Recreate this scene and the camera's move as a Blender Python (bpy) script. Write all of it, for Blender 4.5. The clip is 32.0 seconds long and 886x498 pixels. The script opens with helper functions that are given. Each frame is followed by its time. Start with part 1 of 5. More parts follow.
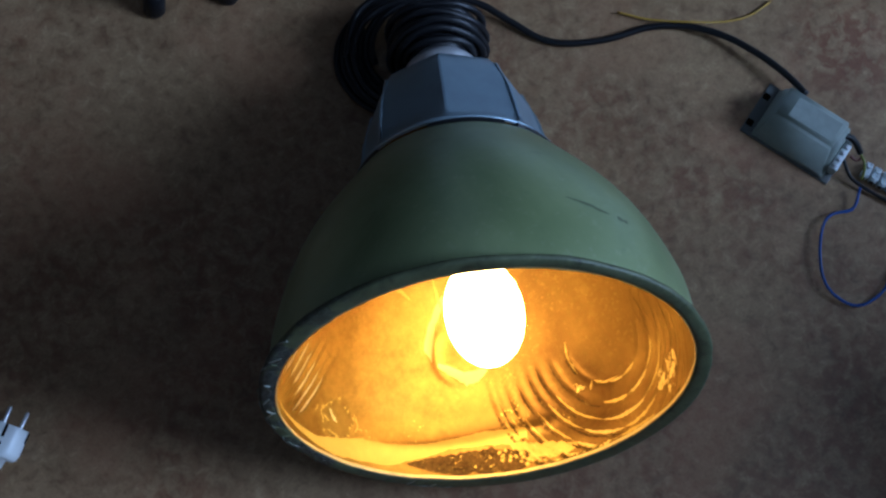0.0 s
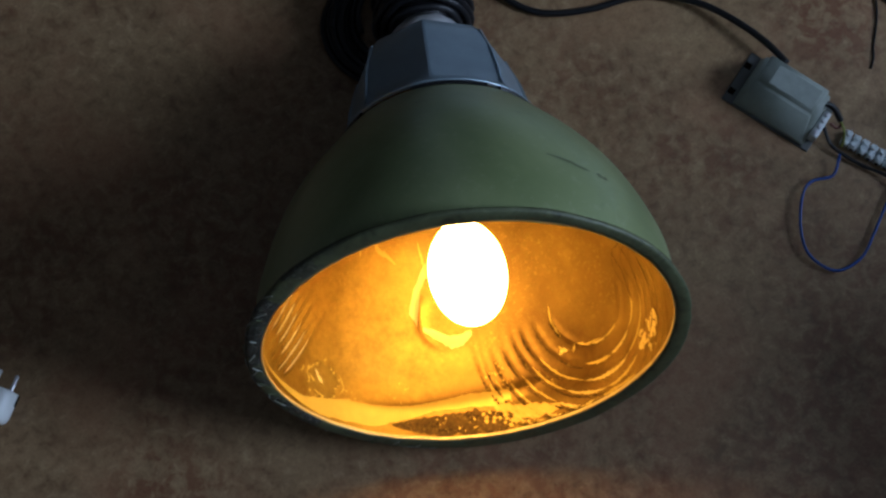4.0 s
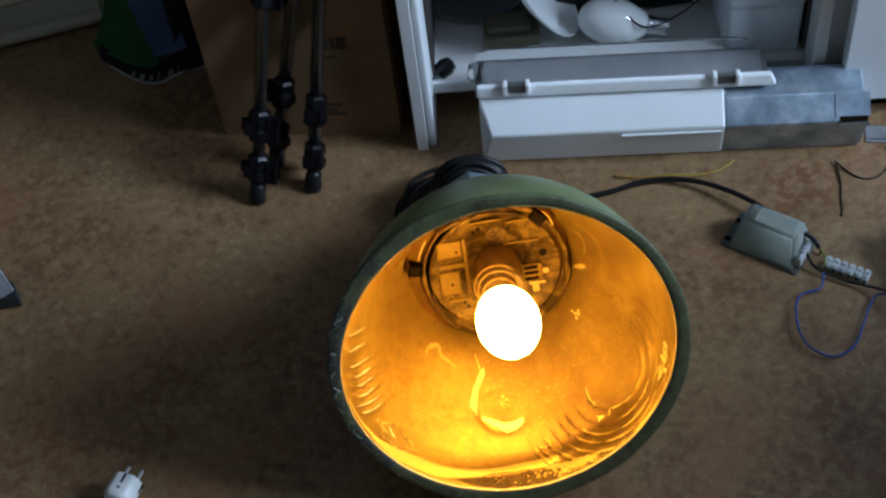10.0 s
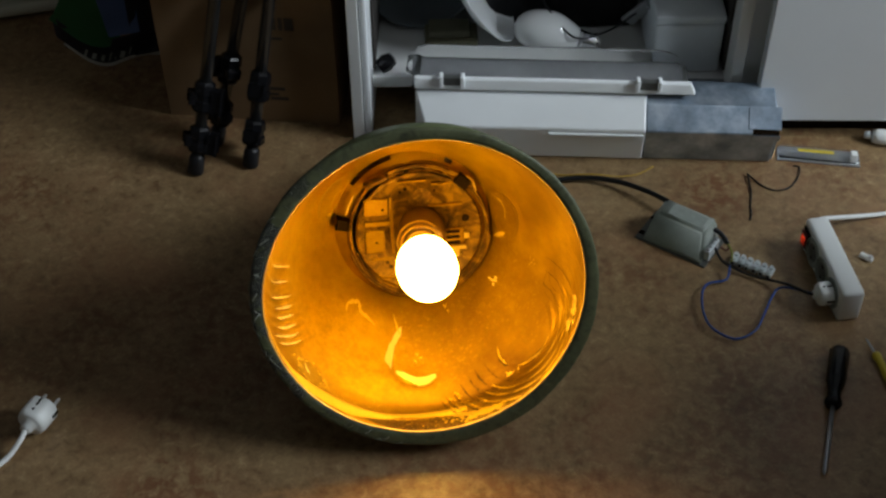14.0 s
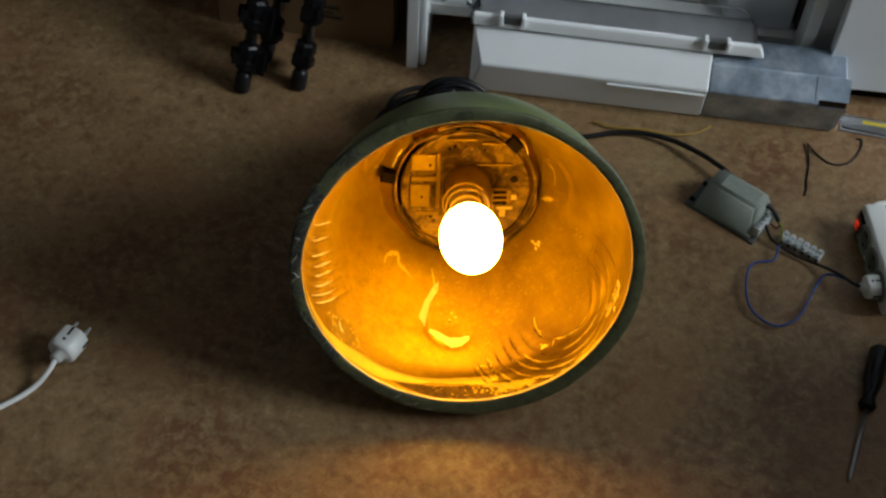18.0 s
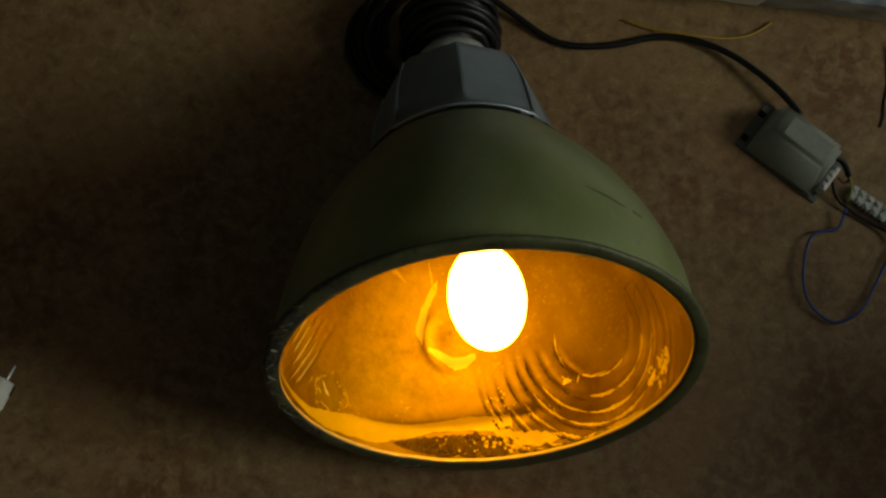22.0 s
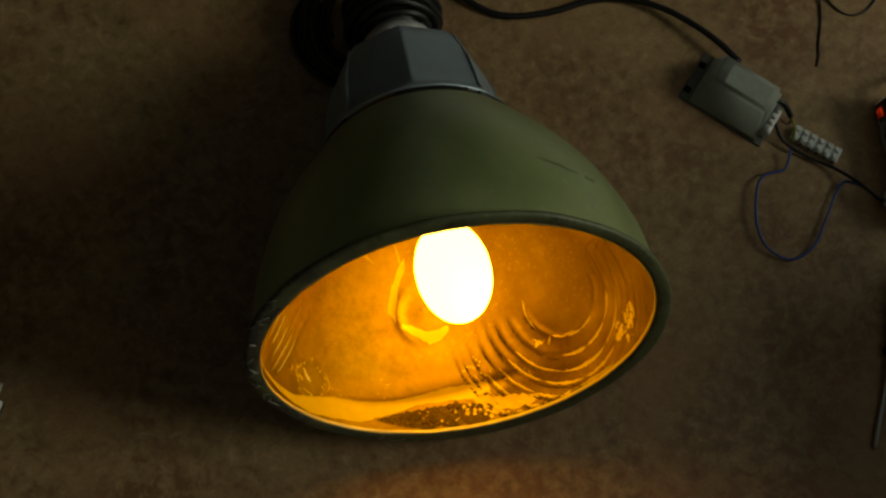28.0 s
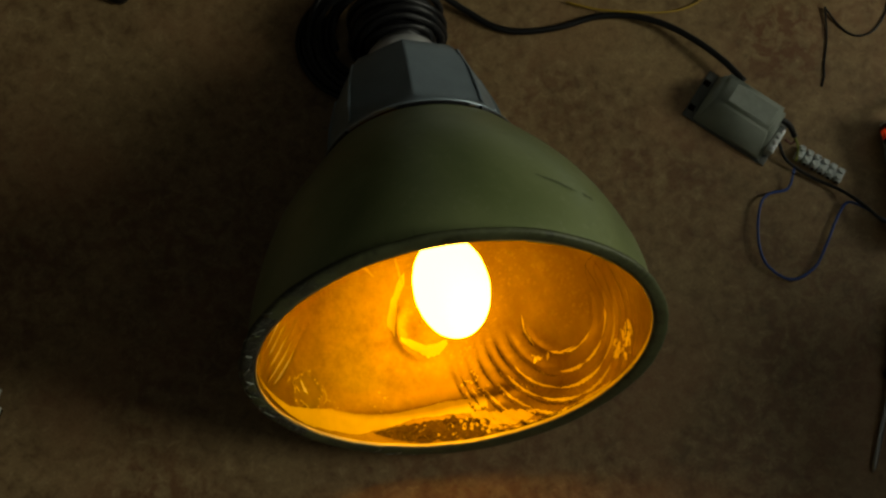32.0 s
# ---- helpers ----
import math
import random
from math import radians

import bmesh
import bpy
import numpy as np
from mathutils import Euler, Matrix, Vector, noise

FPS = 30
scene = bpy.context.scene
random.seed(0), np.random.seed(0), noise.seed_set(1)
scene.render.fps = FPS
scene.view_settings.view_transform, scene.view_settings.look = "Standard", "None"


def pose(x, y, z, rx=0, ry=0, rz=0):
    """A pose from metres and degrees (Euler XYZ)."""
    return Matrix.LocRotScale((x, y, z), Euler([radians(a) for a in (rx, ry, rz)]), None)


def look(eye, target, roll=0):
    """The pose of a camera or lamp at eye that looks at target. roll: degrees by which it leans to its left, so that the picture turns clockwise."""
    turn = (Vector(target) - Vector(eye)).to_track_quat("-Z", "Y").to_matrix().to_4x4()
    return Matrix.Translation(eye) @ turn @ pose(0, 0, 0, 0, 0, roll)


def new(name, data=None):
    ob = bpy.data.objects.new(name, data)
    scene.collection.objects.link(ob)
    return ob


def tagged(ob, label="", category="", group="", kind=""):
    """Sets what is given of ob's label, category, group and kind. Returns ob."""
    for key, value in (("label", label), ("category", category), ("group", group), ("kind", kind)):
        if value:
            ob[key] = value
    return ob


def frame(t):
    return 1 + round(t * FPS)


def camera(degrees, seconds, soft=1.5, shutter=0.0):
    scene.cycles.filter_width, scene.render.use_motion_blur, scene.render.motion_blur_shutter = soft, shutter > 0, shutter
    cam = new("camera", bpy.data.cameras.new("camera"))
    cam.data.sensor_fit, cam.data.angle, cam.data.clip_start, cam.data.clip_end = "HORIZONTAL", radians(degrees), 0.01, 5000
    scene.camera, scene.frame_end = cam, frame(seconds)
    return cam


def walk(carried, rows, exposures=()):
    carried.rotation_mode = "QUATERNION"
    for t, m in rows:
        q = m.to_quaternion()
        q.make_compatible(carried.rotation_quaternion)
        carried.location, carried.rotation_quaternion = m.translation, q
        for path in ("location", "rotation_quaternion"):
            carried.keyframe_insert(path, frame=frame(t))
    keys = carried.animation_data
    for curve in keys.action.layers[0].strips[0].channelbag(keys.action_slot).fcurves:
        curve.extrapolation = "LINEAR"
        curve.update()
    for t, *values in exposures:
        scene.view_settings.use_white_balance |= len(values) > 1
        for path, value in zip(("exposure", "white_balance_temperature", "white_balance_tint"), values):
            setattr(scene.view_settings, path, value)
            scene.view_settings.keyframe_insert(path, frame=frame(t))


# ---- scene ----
cam = camera(36.43, 32.0, soft=2.5)
PATH = [
    (0, (-0.0721, -0.1226, 1.4310), (-0.0357, 0.0845, 0.4534), 3.14),
    (0.5, (-0.0723, -0.1441, 1.4341), (-0.0364, 0.0572, 0.4552), 3.80),
    (1, (-0.0672, -0.1463, 1.4358), (-0.0343, 0.0500, 0.4558), 3.09),
    (1.5, (-0.0703, -0.1633, 1.4293), (-0.0368, 0.0433, 0.4514), 2.86),
    (2, (-0.0570, -0.1719, 1.4341), (-0.0267, 0.0398, 0.4573), 1.05),
    (2.5, (-0.0578, -0.1803, 1.4341), (-0.0229, 0.0351, 0.4582), 1.64),
    (3, (-0.0632, -0.1748, 1.4418), (-0.0268, 0.0379, 0.4653), 2.69),
    (3.5, (-0.0674, -0.1670, 1.4407), (-0.0276, 0.0411, 0.4634), 3.86),
    (5.5, (-0.0549, -0.1664, 1.4448), (-0.0178, 0.0472, 0.4685), 3.31),
    (6, (-0.0577, -0.1654, 1.4477), (-0.0196, 0.0493, 0.4718), 3.21),
    (6.5, (-0.0631, -0.1546, 1.4528), (-0.0251, 0.0573, 0.4763), 3.14),
    (7, (-0.0676, -0.1536, 1.4619), (-0.0347, 0.0586, 0.4853), 1.47),
    (7.5, (-0.0785, -0.1773, 1.4605), (-0.0440, 0.0452, 0.4862), 1.36),
    (8, (-0.0753, -0.2248, 1.4828), (-0.0595, 0.0435, 0.5196), -4.51),
    (8.5, (-0.0781, -0.4238, 1.4718), (-0.0816, -0.0210, 0.5566), -14.36),
    (9, (-0.0985, -0.5311, 1.4965), (-0.0644, -0.0711, 0.6092), -10.89),
    (9.5, (-0.0824, -0.7023, 1.5089), (-0.0701, -0.1471, 0.6773), -10.78),
    (10, (-0.0782, -0.8497, 1.4653), (-0.0644, -0.2175, 0.6906), -8.15),
    (10.5, (-0.1187, -0.9655, 1.3983), (-0.0846, -0.2974, 0.6550), -6.47),
    (11, (-0.1287, -1.0254, 1.3762), (-0.0864, -0.3321, 0.6568), -3.62),
    (11.5, (-0.1004, -1.0747, 1.3600), (-0.0384, -0.3638, 0.6594), -2.31),
    (12, (-0.1009, -1.0769, 1.3654), (-0.0320, -0.3754, 0.6560), -1.94),
    (12.5, (-0.0889, -1.0809, 1.3588), (-0.0296, -0.3766, 0.6514), -2.56),
    (13, (-0.0879, -1.0770, 1.3601), (-0.0204, -0.3741, 0.6520), -1.81),
    (13.5, (-0.0948, -1.0713, 1.3658), (-0.0209, -0.3700, 0.6568), -1.01),
    (14, (-0.0943, -1.0762, 1.3607), (-0.0209, -0.3710, 0.6554), -0.49),
    (14.5, (-0.0998, -1.0732, 1.3504), (-0.0321, -0.3797, 0.6332), -0.78),
    (15, (-0.1000, -1.0722, 1.3644), (-0.0376, -0.3845, 0.6411), -0.51),
    (15.5, (-0.1051, -1.0656, 1.3517), (-0.0415, -0.3778, 0.6285), -0.52),
    (17.5, (-0.1117, -0.9553, 1.4061), (-0.0498, -0.3181, 0.6379), 3.02),
    (18, (-0.1060, -0.9149, 1.4528), (-0.0577, -0.3085, 0.6590), 3.72),
    (18.5, (-0.0890, -0.8550, 1.4951), (-0.0590, -0.2776, 0.6792), 4.28),
    (19, (-0.1025, -0.8171, 1.5183), (-0.0766, -0.2837, 0.6728), 3.82),
    (19.5, (-0.1442, -0.7394, 1.5434), (-0.1082, -0.2370, 0.6796), 5.57),
    (20, (-0.1404, -0.6263, 1.5842), (-0.0862, -0.2114, 0.6759), 9.21),
    (20.5, (-0.1160, -0.4913, 1.4946), (-0.0677, -0.1077, 0.5724), 5.25),
    (21, (-0.1207, -0.3305, 1.4391), (-0.0651, -0.0307, 0.4867), 9.27),
    (21.5, (-0.1467, -0.2303, 1.4383), (-0.0631, 0.0298, 0.4764), 17.57),
    (22, (-0.1604, -0.1538, 1.4397), (-0.0630, 0.0616, 0.4681), 21.68),
    (22.5, (-0.1611, -0.1398, 1.4381), (-0.0633, 0.0618, 0.4635), 21.96),
    (23, (-0.1505, -0.1120, 1.4413), (-0.0431, 0.0704, 0.4639), 26.83),
    (23.5, (-0.1381, -0.1142, 1.4563), (-0.0375, 0.0644, 0.4776), 24.26),
    (24, (-0.1571, -0.1043, 1.4549), (-0.0386, 0.0647, 0.4764), 29.62),
    (24.5, (-0.1379, -0.1282, 1.4637), (-0.0330, 0.0499, 0.4853), 24.36),
    (25, (-0.1482, -0.1355, 1.4668), (-0.0346, 0.0438, 0.4896), 25.80),
    (25.5, (-0.1504, -0.1331, 1.4711), (-0.0312, 0.0451, 0.4944), 26.60),
    (27.5, (-0.1559, -0.1394, 1.4828), (-0.0359, 0.0381, 0.5060), 25.19),
    (28, (-0.1607, -0.1451, 1.4829), (-0.0412, 0.0391, 0.5073), 24.32),
    (28.5, (-0.1662, -0.1327, 1.4836), (-0.0449, 0.0458, 0.5071), 25.87),
    (29, (-0.1696, -0.1285, 1.4835), (-0.0464, 0.0487, 0.5070), 26.90),
    (29.5, (-0.1604, -0.1301, 1.4888), (-0.0420, 0.0475, 0.5119), 26.00),
    (30, (-0.1586, -0.1419, 1.4852), (-0.0433, 0.0450, 0.5097), 24.00),
    (30.5, (-0.1573, -0.1346, 1.4832), (-0.0405, 0.0476, 0.5069), 25.13),
    (31, (-0.1507, -0.1325, 1.4861), (-0.0382, 0.0522, 0.5098), 23.98),
    (31.5, (-0.1432, -0.1323, 1.4908), (-0.0334, 0.0525, 0.5142), 23.43),
    (32, (-0.1435, -0.1428, 1.4862), (-0.0345, 0.0499, 0.5110), 21.93),
]
EXPOSURES = [(0.0, -0.07, 4600, 14), (3.5, -0.36, 5200, 14), (6.0, -0.72, 5700, 15), (7.6, -0.78, 6700, 14), (8.1, -0.68, 6900, 14), (9.0, -0.06, 6500, 14), (10.0, 0.28, 5500, 10), (11.5, 0.1, 6100, 10), (13.0, -0.08, 6600, 10), (19.6, -0.1, 7000, 10), (20.6, -0.85, 7700, 6), (21.8, -1.24, 8800, 4), (25.0, -1.25, 9600, 1), (32.0, -1.2, 9500, 0)]
walk(cam, [(t, look(eye, target, roll)) for t, eye, target, roll in PATH], EXPOSURES)

# ---------------------------------------------------------------- light
world = bpy.data.worlds.new("world")
scene.world = world
world.use_nodes = True
wn = world.node_tree
sky = wn.nodes.new("ShaderNodeTexSky")
sky.sky_type = "NISHITA"
sky.sun_disc = False
sky.sun_elevation = radians(25)
sky.sun_rotation = radians(200)
wn.links.new(sky.outputs[0], wn.nodes["Background"].inputs[0])
wn.nodes["Background"].inputs[1].default_value = 0.08

WINDOW_POWER = 114.0
AMBER = (1.0, 0.53, 0.084, 1.0)
BULB_STRENGTH = 50.5


def window_light():
    lamp = bpy.data.lights.new("window_daylight", "AREA")
    lamp.shape = "RECTANGLE"
    lamp.size, lamp.size_y = 1.2, 1.2
    lamp.energy = WINDOW_POWER
    lamp.color = (0.80, 0.90, 1.0)
    ob = new("window_daylight", lamp)
    ob.matrix_world = look((2.50, -0.43, 1.68), (0.0, -0.43, 1.68))
    return ob


window_light()


# ---------------------------------------------------------------- mesh tools
def part(name, bm, material, parent=None, label="", smooth=False):
    me = bpy.data.meshes.new(name)
    bmesh.ops.recalc_face_normals(bm, faces=bm.faces)
    bm.to_mesh(me)
    bm.free()
    if smooth:
        for p in me.polygons:
            p.use_smooth = True
    me.materials.append(material)
    ob = new(name, me)
    if parent is not None:
        ob.parent = parent
    if label:
        ob["label"] = label
    return ob


def thing(name, m, label, category, group="", kind=""):
    ob = new(name)
    ob.empty_display_size = 0.02
    ob.matrix_world = m
    return tagged(ob, label, category, group, kind)


def add_box(bm, x0, x1, y0, y1, z0, z1, bevel=0.0, segs=2, m=None):
    made = bmesh.ops.create_cube(bm, size=1.0)["verts"]
    for v in made:
        v.co = Vector((x0 + (v.co.x + 0.5) * (x1 - x0), y0 + (v.co.y + 0.5) * (y1 - y0), z0 + (v.co.z + 0.5) * (z1 - z0)))
        if m is not None:
            v.co = m @ v.co
    if bevel > 0:
        edges = list({e for v in made for e in v.link_edges})
        bmesh.ops.bevel(bm, geom=edges, offset=bevel, segments=segs, affect="EDGES", profile=0.5)
    return bm


def box(x0, x1, y0, y1, z0, z1, bevel=0.0, segs=2, m=None):
    return add_box(bmesh.new(), x0, x1, y0, y1, z0, z1, bevel, segs, m)


def add_lathe(bm, profile, segs=32, m=None, closed=False):
    """profile: rows of (z, r) turned about the z axis."""
    rings = []
    for z, r in profile:
        if r < 1e-6:
            v = bm.verts.new((0, 0, z) if m is None else m @ Vector((0, 0, z)))
            rings.append([v])
            continue
        ring = []
        for i in range(segs):
            a = 2 * math.pi * i / segs
            p = Vector((r * math.cos(a), r * math.sin(a), z))
            ring.append(bm.verts.new(p if m is None else m @ p))
        rings.append(ring)
    pairs = list(zip(rings, rings[1:]))
    if closed:
        pairs.append((rings[-1], rings[0]))
    for a, b in pairs:
        for i in range(segs):
            j = (i + 1) % segs
            if len(a) == 1 and len(b) == 1:
                continue
            if len(a) == 1:
                bm.faces.new((a[0], b[i], b[j]))
            elif len(b) == 1:
                bm.faces.new((a[i], b[0], a[j]))
            else:
                bm.faces.new((a[i], b[i], b[j], a[j]))
    return bm


def lathe(profile, segs=32, m=None, closed=False):
    return add_lathe(bmesh.new(), profile, segs, m, closed)


def spline(points, steps=8):
    """A smooth line through the points."""
    p = [Vector(q) for q in points]
    p = [2 * p[0] - p[1]] + p + [2 * p[-1] - p[-2]]
    out = []
    for i in range(1, len(p) - 2):
        for k in range(steps):
            t = k / steps
            a, b, c, d = p[i - 1], p[i], p[i + 1], p[i + 2]
            out.append(0.5 * ((2 * b) + (c - a) * t + (2 * a - 5 * b + 4 * c - d) * t * t + (3 * b - a - 3 * c + d) * t ** 3))
    out.append(p[-2])
    return out


def add_tube(bm, points, radius, segs=10, steps=8, taper=None):
    line = spline(points, steps) if steps > 1 else [Vector(q) for q in points]
    rings = []
    side = None
    for i, q in enumerate(line):
        d = (line[min(i + 1, len(line) - 1)] - line[max(i - 1, 0)]).normalized()
        if side is None:
            side = d.orthogonal().normalized()
        side = (side - d * side.dot(d)).normalized()
        up = d.cross(side)
        r = radius if taper is None else radius * (1 + (taper - 1) * i / (len(line) - 1))
        rings.append([bm.verts.new(q + r * (math.cos(2 * math.pi * k / segs) * side + math.sin(2 * math.pi * k / segs) * up)) for k in range(segs)])
    for a, b in zip(rings, rings[1:]):
        for k in range(segs):
            j = (k + 1) % segs
            bm.faces.new((a[k], a[j], b[j], b[k]))
    bm.faces.new(rings[0][::-1])
    bm.faces.new(rings[-1])
    return bm


def tube(points, radius, segs=10, steps=8, taper=None):
    return add_tube(bmesh.new(), points, radius, segs, steps, taper)


def add_prism(bm, outline, z0, z1, m=None, bevel=0.0):
    """outline in x, y, pushed from z0 to z1."""
    low = [bm.verts.new((x, y, z0)) for x, y in outline]
    top = [bm.verts.new((x, y, z1)) for x, y in outline]
    n = len(outline)
    bm.faces.new(low[::-1])
    bm.faces.new(top)
    for i in range(n):
        j = (i + 1) % n
        bm.faces.new((low[i], low[j], top[j], top[i]))
    if bevel > 0:
        edges = list({e for v in low + top for e in v.link_edges})
        made = bmesh.ops.bevel(bm, geom=edges, offset=bevel, segments=2, affect="EDGES", profile=0.5)
    if m is not None:
        for v in bm.verts:
            v.co = m @ v.co
    return bm


def prism(outline, z0, z1, m=None, bevel=0.0):
    return add_prism(bmesh.new(), outline, z0, z1, m, bevel)


# ---------------------------------------------------------------- materials
class Nodes:
    """Short hand for one node material."""

    def __init__(self, name):
        self.mat = bpy.data.materials.new(name)
        self.mat.use_nodes = True
        self.tree = self.mat.node_tree
        self.shader = self.tree.nodes["Principled BSDF"]
        self.coord = self.tree.nodes.new("ShaderNodeTexCoord").outputs["Object"]

    def link(self, a, b):
        self.tree.links.new(a, b)

    def noise(self, scale, detail=4.0, rough=0.55, warp=0.0, coord=None):
        n = self.tree.nodes.new("ShaderNodeTexNoise")
        n.inputs["Scale"].default_value = scale
        n.inputs["Detail"].default_value = detail
        n.inputs["Roughness"].default_value = rough
        n.inputs["Distortion"].default_value = warp
        self.link(coord or self.coord, n.inputs["Vector"])
        return n.outputs["Fac"]

    def ramp(self, fac, stops):
        r = self.tree.nodes.new("ShaderNodeValToRGB")
        el = r.color_ramp.elements
        while len(el) < len(stops):
            el.new(0.5)
        for e, (pos, col) in zip(el, stops):
            e.position = pos
            e.color = (*col, 1.0) if len(col) == 3 else col
        self.link(fac, r.inputs["Fac"])
        return r.outputs["Color"]

    def mix(self, fac, a, b, mode="MIX"):
        n = self.tree.nodes.new("ShaderNodeMix")
        n.data_type = "RGBA"
        n.blend_type = mode
        for sock, v in ((n.inputs[0], fac), (n.inputs[6], a), (n.inputs[7], b)):
            if isinstance(v, bpy.types.NodeSocket):
                self.link(v, sock)
            elif isinstance(v, (int, float)):
                sock.default_value = v
            else:
                sock.default_value = (*v, 1.0)
        return n.outputs[2]

    def span(self, fac, a, b):
        n = self.tree.nodes.new("ShaderNodeMapRange")
        n.inputs["To Min"].default_value = a
        n.inputs["To Max"].default_value = b
        self.link(fac, n.inputs["Value"])
        return n.outputs["Result"]

    def near(self, place, outer, inner):
        """1 within inner metres of a place, 0 beyond outer."""
        gap = self.tree.nodes.new("ShaderNodeVectorMath")
        gap.operation = "DISTANCE"
        gap.inputs[1].default_value = place
        self.link(self.coord, gap.inputs[0])
        ease = self.tree.nodes.new("ShaderNodeMapRange")
        ease.interpolation_type = "SMOOTHSTEP"
        ease.inputs["From Min"].default_value = outer
        ease.inputs["From Max"].default_value = inner
        self.link(gap.outputs["Value"], ease.inputs["Value"])
        return ease.outputs["Result"]

    def bump(self, height, strength=0.3, distance=0.002):
        n = self.tree.nodes.new("ShaderNodeBump")
        n.inputs["Strength"].default_value = strength
        n.inputs["Distance"].default_value = distance
        self.link(height, n.inputs["Height"])
        self.link(n.outputs["Normal"], self.shader.inputs["Normal"])

    def put(self, key, value):
        sock = self.shader.inputs[key]
        if isinstance(value, bpy.types.NodeSocket):
            self.link(value, sock)
        elif isinstance(value, (tuple, list)):
            sock.default_value = (*value, 1.0)
        else:
            sock.default_value = value


def plain(name, color, rough=0.5, metal=0.0, vary=0.12, scale=40.0, bump=0.08, coat=0.0, spec=0.5):
    n = Nodes(name)
    dark = tuple(c * (1 - vary) for c in color)
    light = tuple(min(1.0, c * (1 + vary)) for c in color)
    fac = n.noise(scale, 5.0, 0.6)
    big = n.noise(scale * 0.12, 3.0)
    col = n.mix(fac, dark, light)
    col = n.mix(n.span(big, 0.0, 0.35), col, tuple(c * 0.72 for c in color))
    n.put("Base Color", col)
    n.put("Roughness", n.span(n.noise(scale * 0.6, 3.0), max(0.03, rough - 0.08), min(1.0, rough + 0.1)))
    n.put("Metallic", metal)
    n.put("Specular IOR Level", spec)
    if coat:
        n.put("Coat Weight", coat)
    if bump:
        n.bump(n.noise(scale * 8, 2.0), bump, 0.0008)
    return n.mat


STAINS = ((-0.332, -0.115, 0.12), (0.46, 0.358, 0.09), (-0.25, -0.20, 0.08))


def floor_material():
    n = Nodes("marbled_linoleum")
    a = n.noise(12.0, 10.0, 0.70, 0.2)
    b = n.noise(72.0, 5.0, 0.66, 0.5)
    c = n.noise(320.0, 3.0, 0.6)
    base = n.ramp(a, [(0.32, (0.164, 0.098, 0.045)), (0.5, (0.268, 0.174, 0.083)), (0.68, (0.366, 0.253, 0.124))])
    veins = n.ramp(b, [(0.36, (0.088, 0.042, 0.021)), (0.45, (0.211, 0.130, 0.064)), (0.57, (0.294, 0.197, 0.097)), (0.66, (0.443, 0.320, 0.174))])
    col = n.mix(0.44, base, veins)
    patch = n.ramp(n.noise(3.6, 4.0, 0.6), [(0.42, (0, 0, 0)), (0.60, (0.75, 0.75, 0.75))])
    for x, y, size in STAINS:
        patch = n.mix(n.near((x, y, 0.0), size, size * 0.25), patch, (1, 1, 1))
    red = n.ramp(n.noise(58.0, 6.0, 0.68, 0.6), [(0.44, (0, 0, 0)), (0.56, (1, 1, 1))])
    both = n.mix(1.0, patch, red, "MULTIPLY")
    col = n.mix(n.span(both, 0.0, 0.72), col, (0.144, 0.049, 0.021))
    wash = n.ramp(n.noise(6.0, 5.0, 0.6), [(0.50, (0, 0, 0)), (0.66, (1, 1, 1))])
    col = n.mix(n.span(wash, 0.0, 0.5), col, (0.278, 0.136, 0.067))
    pale = n.ramp(n.noise(24.0, 6.0, 0.7), [(0.58, (0, 0, 0)), (0.70, (1, 1, 1))])
    col = n.mix(n.span(pale, 0.0, 0.35), col, (0.410, 0.287, 0.150))
    speck = n.ramp(c, [(0.33, (0.70, 0.68, 0.64)), (0.5, (1.0, 1.0, 1.0))])
    col = n.mix(0.6, col, n.mix(1.0, col, speck, "MULTIPLY"))
    n.put("Base Color", col)
    n.put("Roughness", n.span(n.noise(14.0, 5.0), 0.30, 0.50))
    n.put("Specular IOR Level", 0.45)
    n.bump(n.noise(160.0, 3.0), 0.12, 0.001)
    return n.mat


def enamel_material():
    n = Nodes("olive_enamel")
    a = n.noise(6.0, 7.0, 0.62, 0.6)
    b = n.noise(38.0, 6.0, 0.7, 0.4)
    col = n.ramp(a, [(0.28, (0.125, 0.160, 0.062)), (0.5, (0.176, 0.213, 0.090)), (0.72, (0.250, 0.283, 0.135))])
    spots = n.ramp(b, [(0.60, (0, 0, 0)), (0.74, (1, 1, 1))])
    col = n.mix(n.span(spots, 0.0, 0.45), col, (0.085, 0.105, 0.050))
    dust = n.ramp(n.noise(120.0, 4.0, 0.7), [(0.56, (0, 0, 0)), (0.70, (1, 1, 1))])
    col = n.mix(n.span(dust, 0.0, 0.22), col, (0.34, 0.36, 0.25))
    n.put("Base Color", col)
    n.put("Roughness", n.span(n.noise(16.0, 5.0), 0.30, 0.52))
    n.put("Specular IOR Level", 0.55)
    n.put("Coat Weight", 0.45)
    n.put("Coat Roughness", 0.36)
    n.bump(n.noise(22.0, 4.0), 0.14, 0.002)
    return n.mat


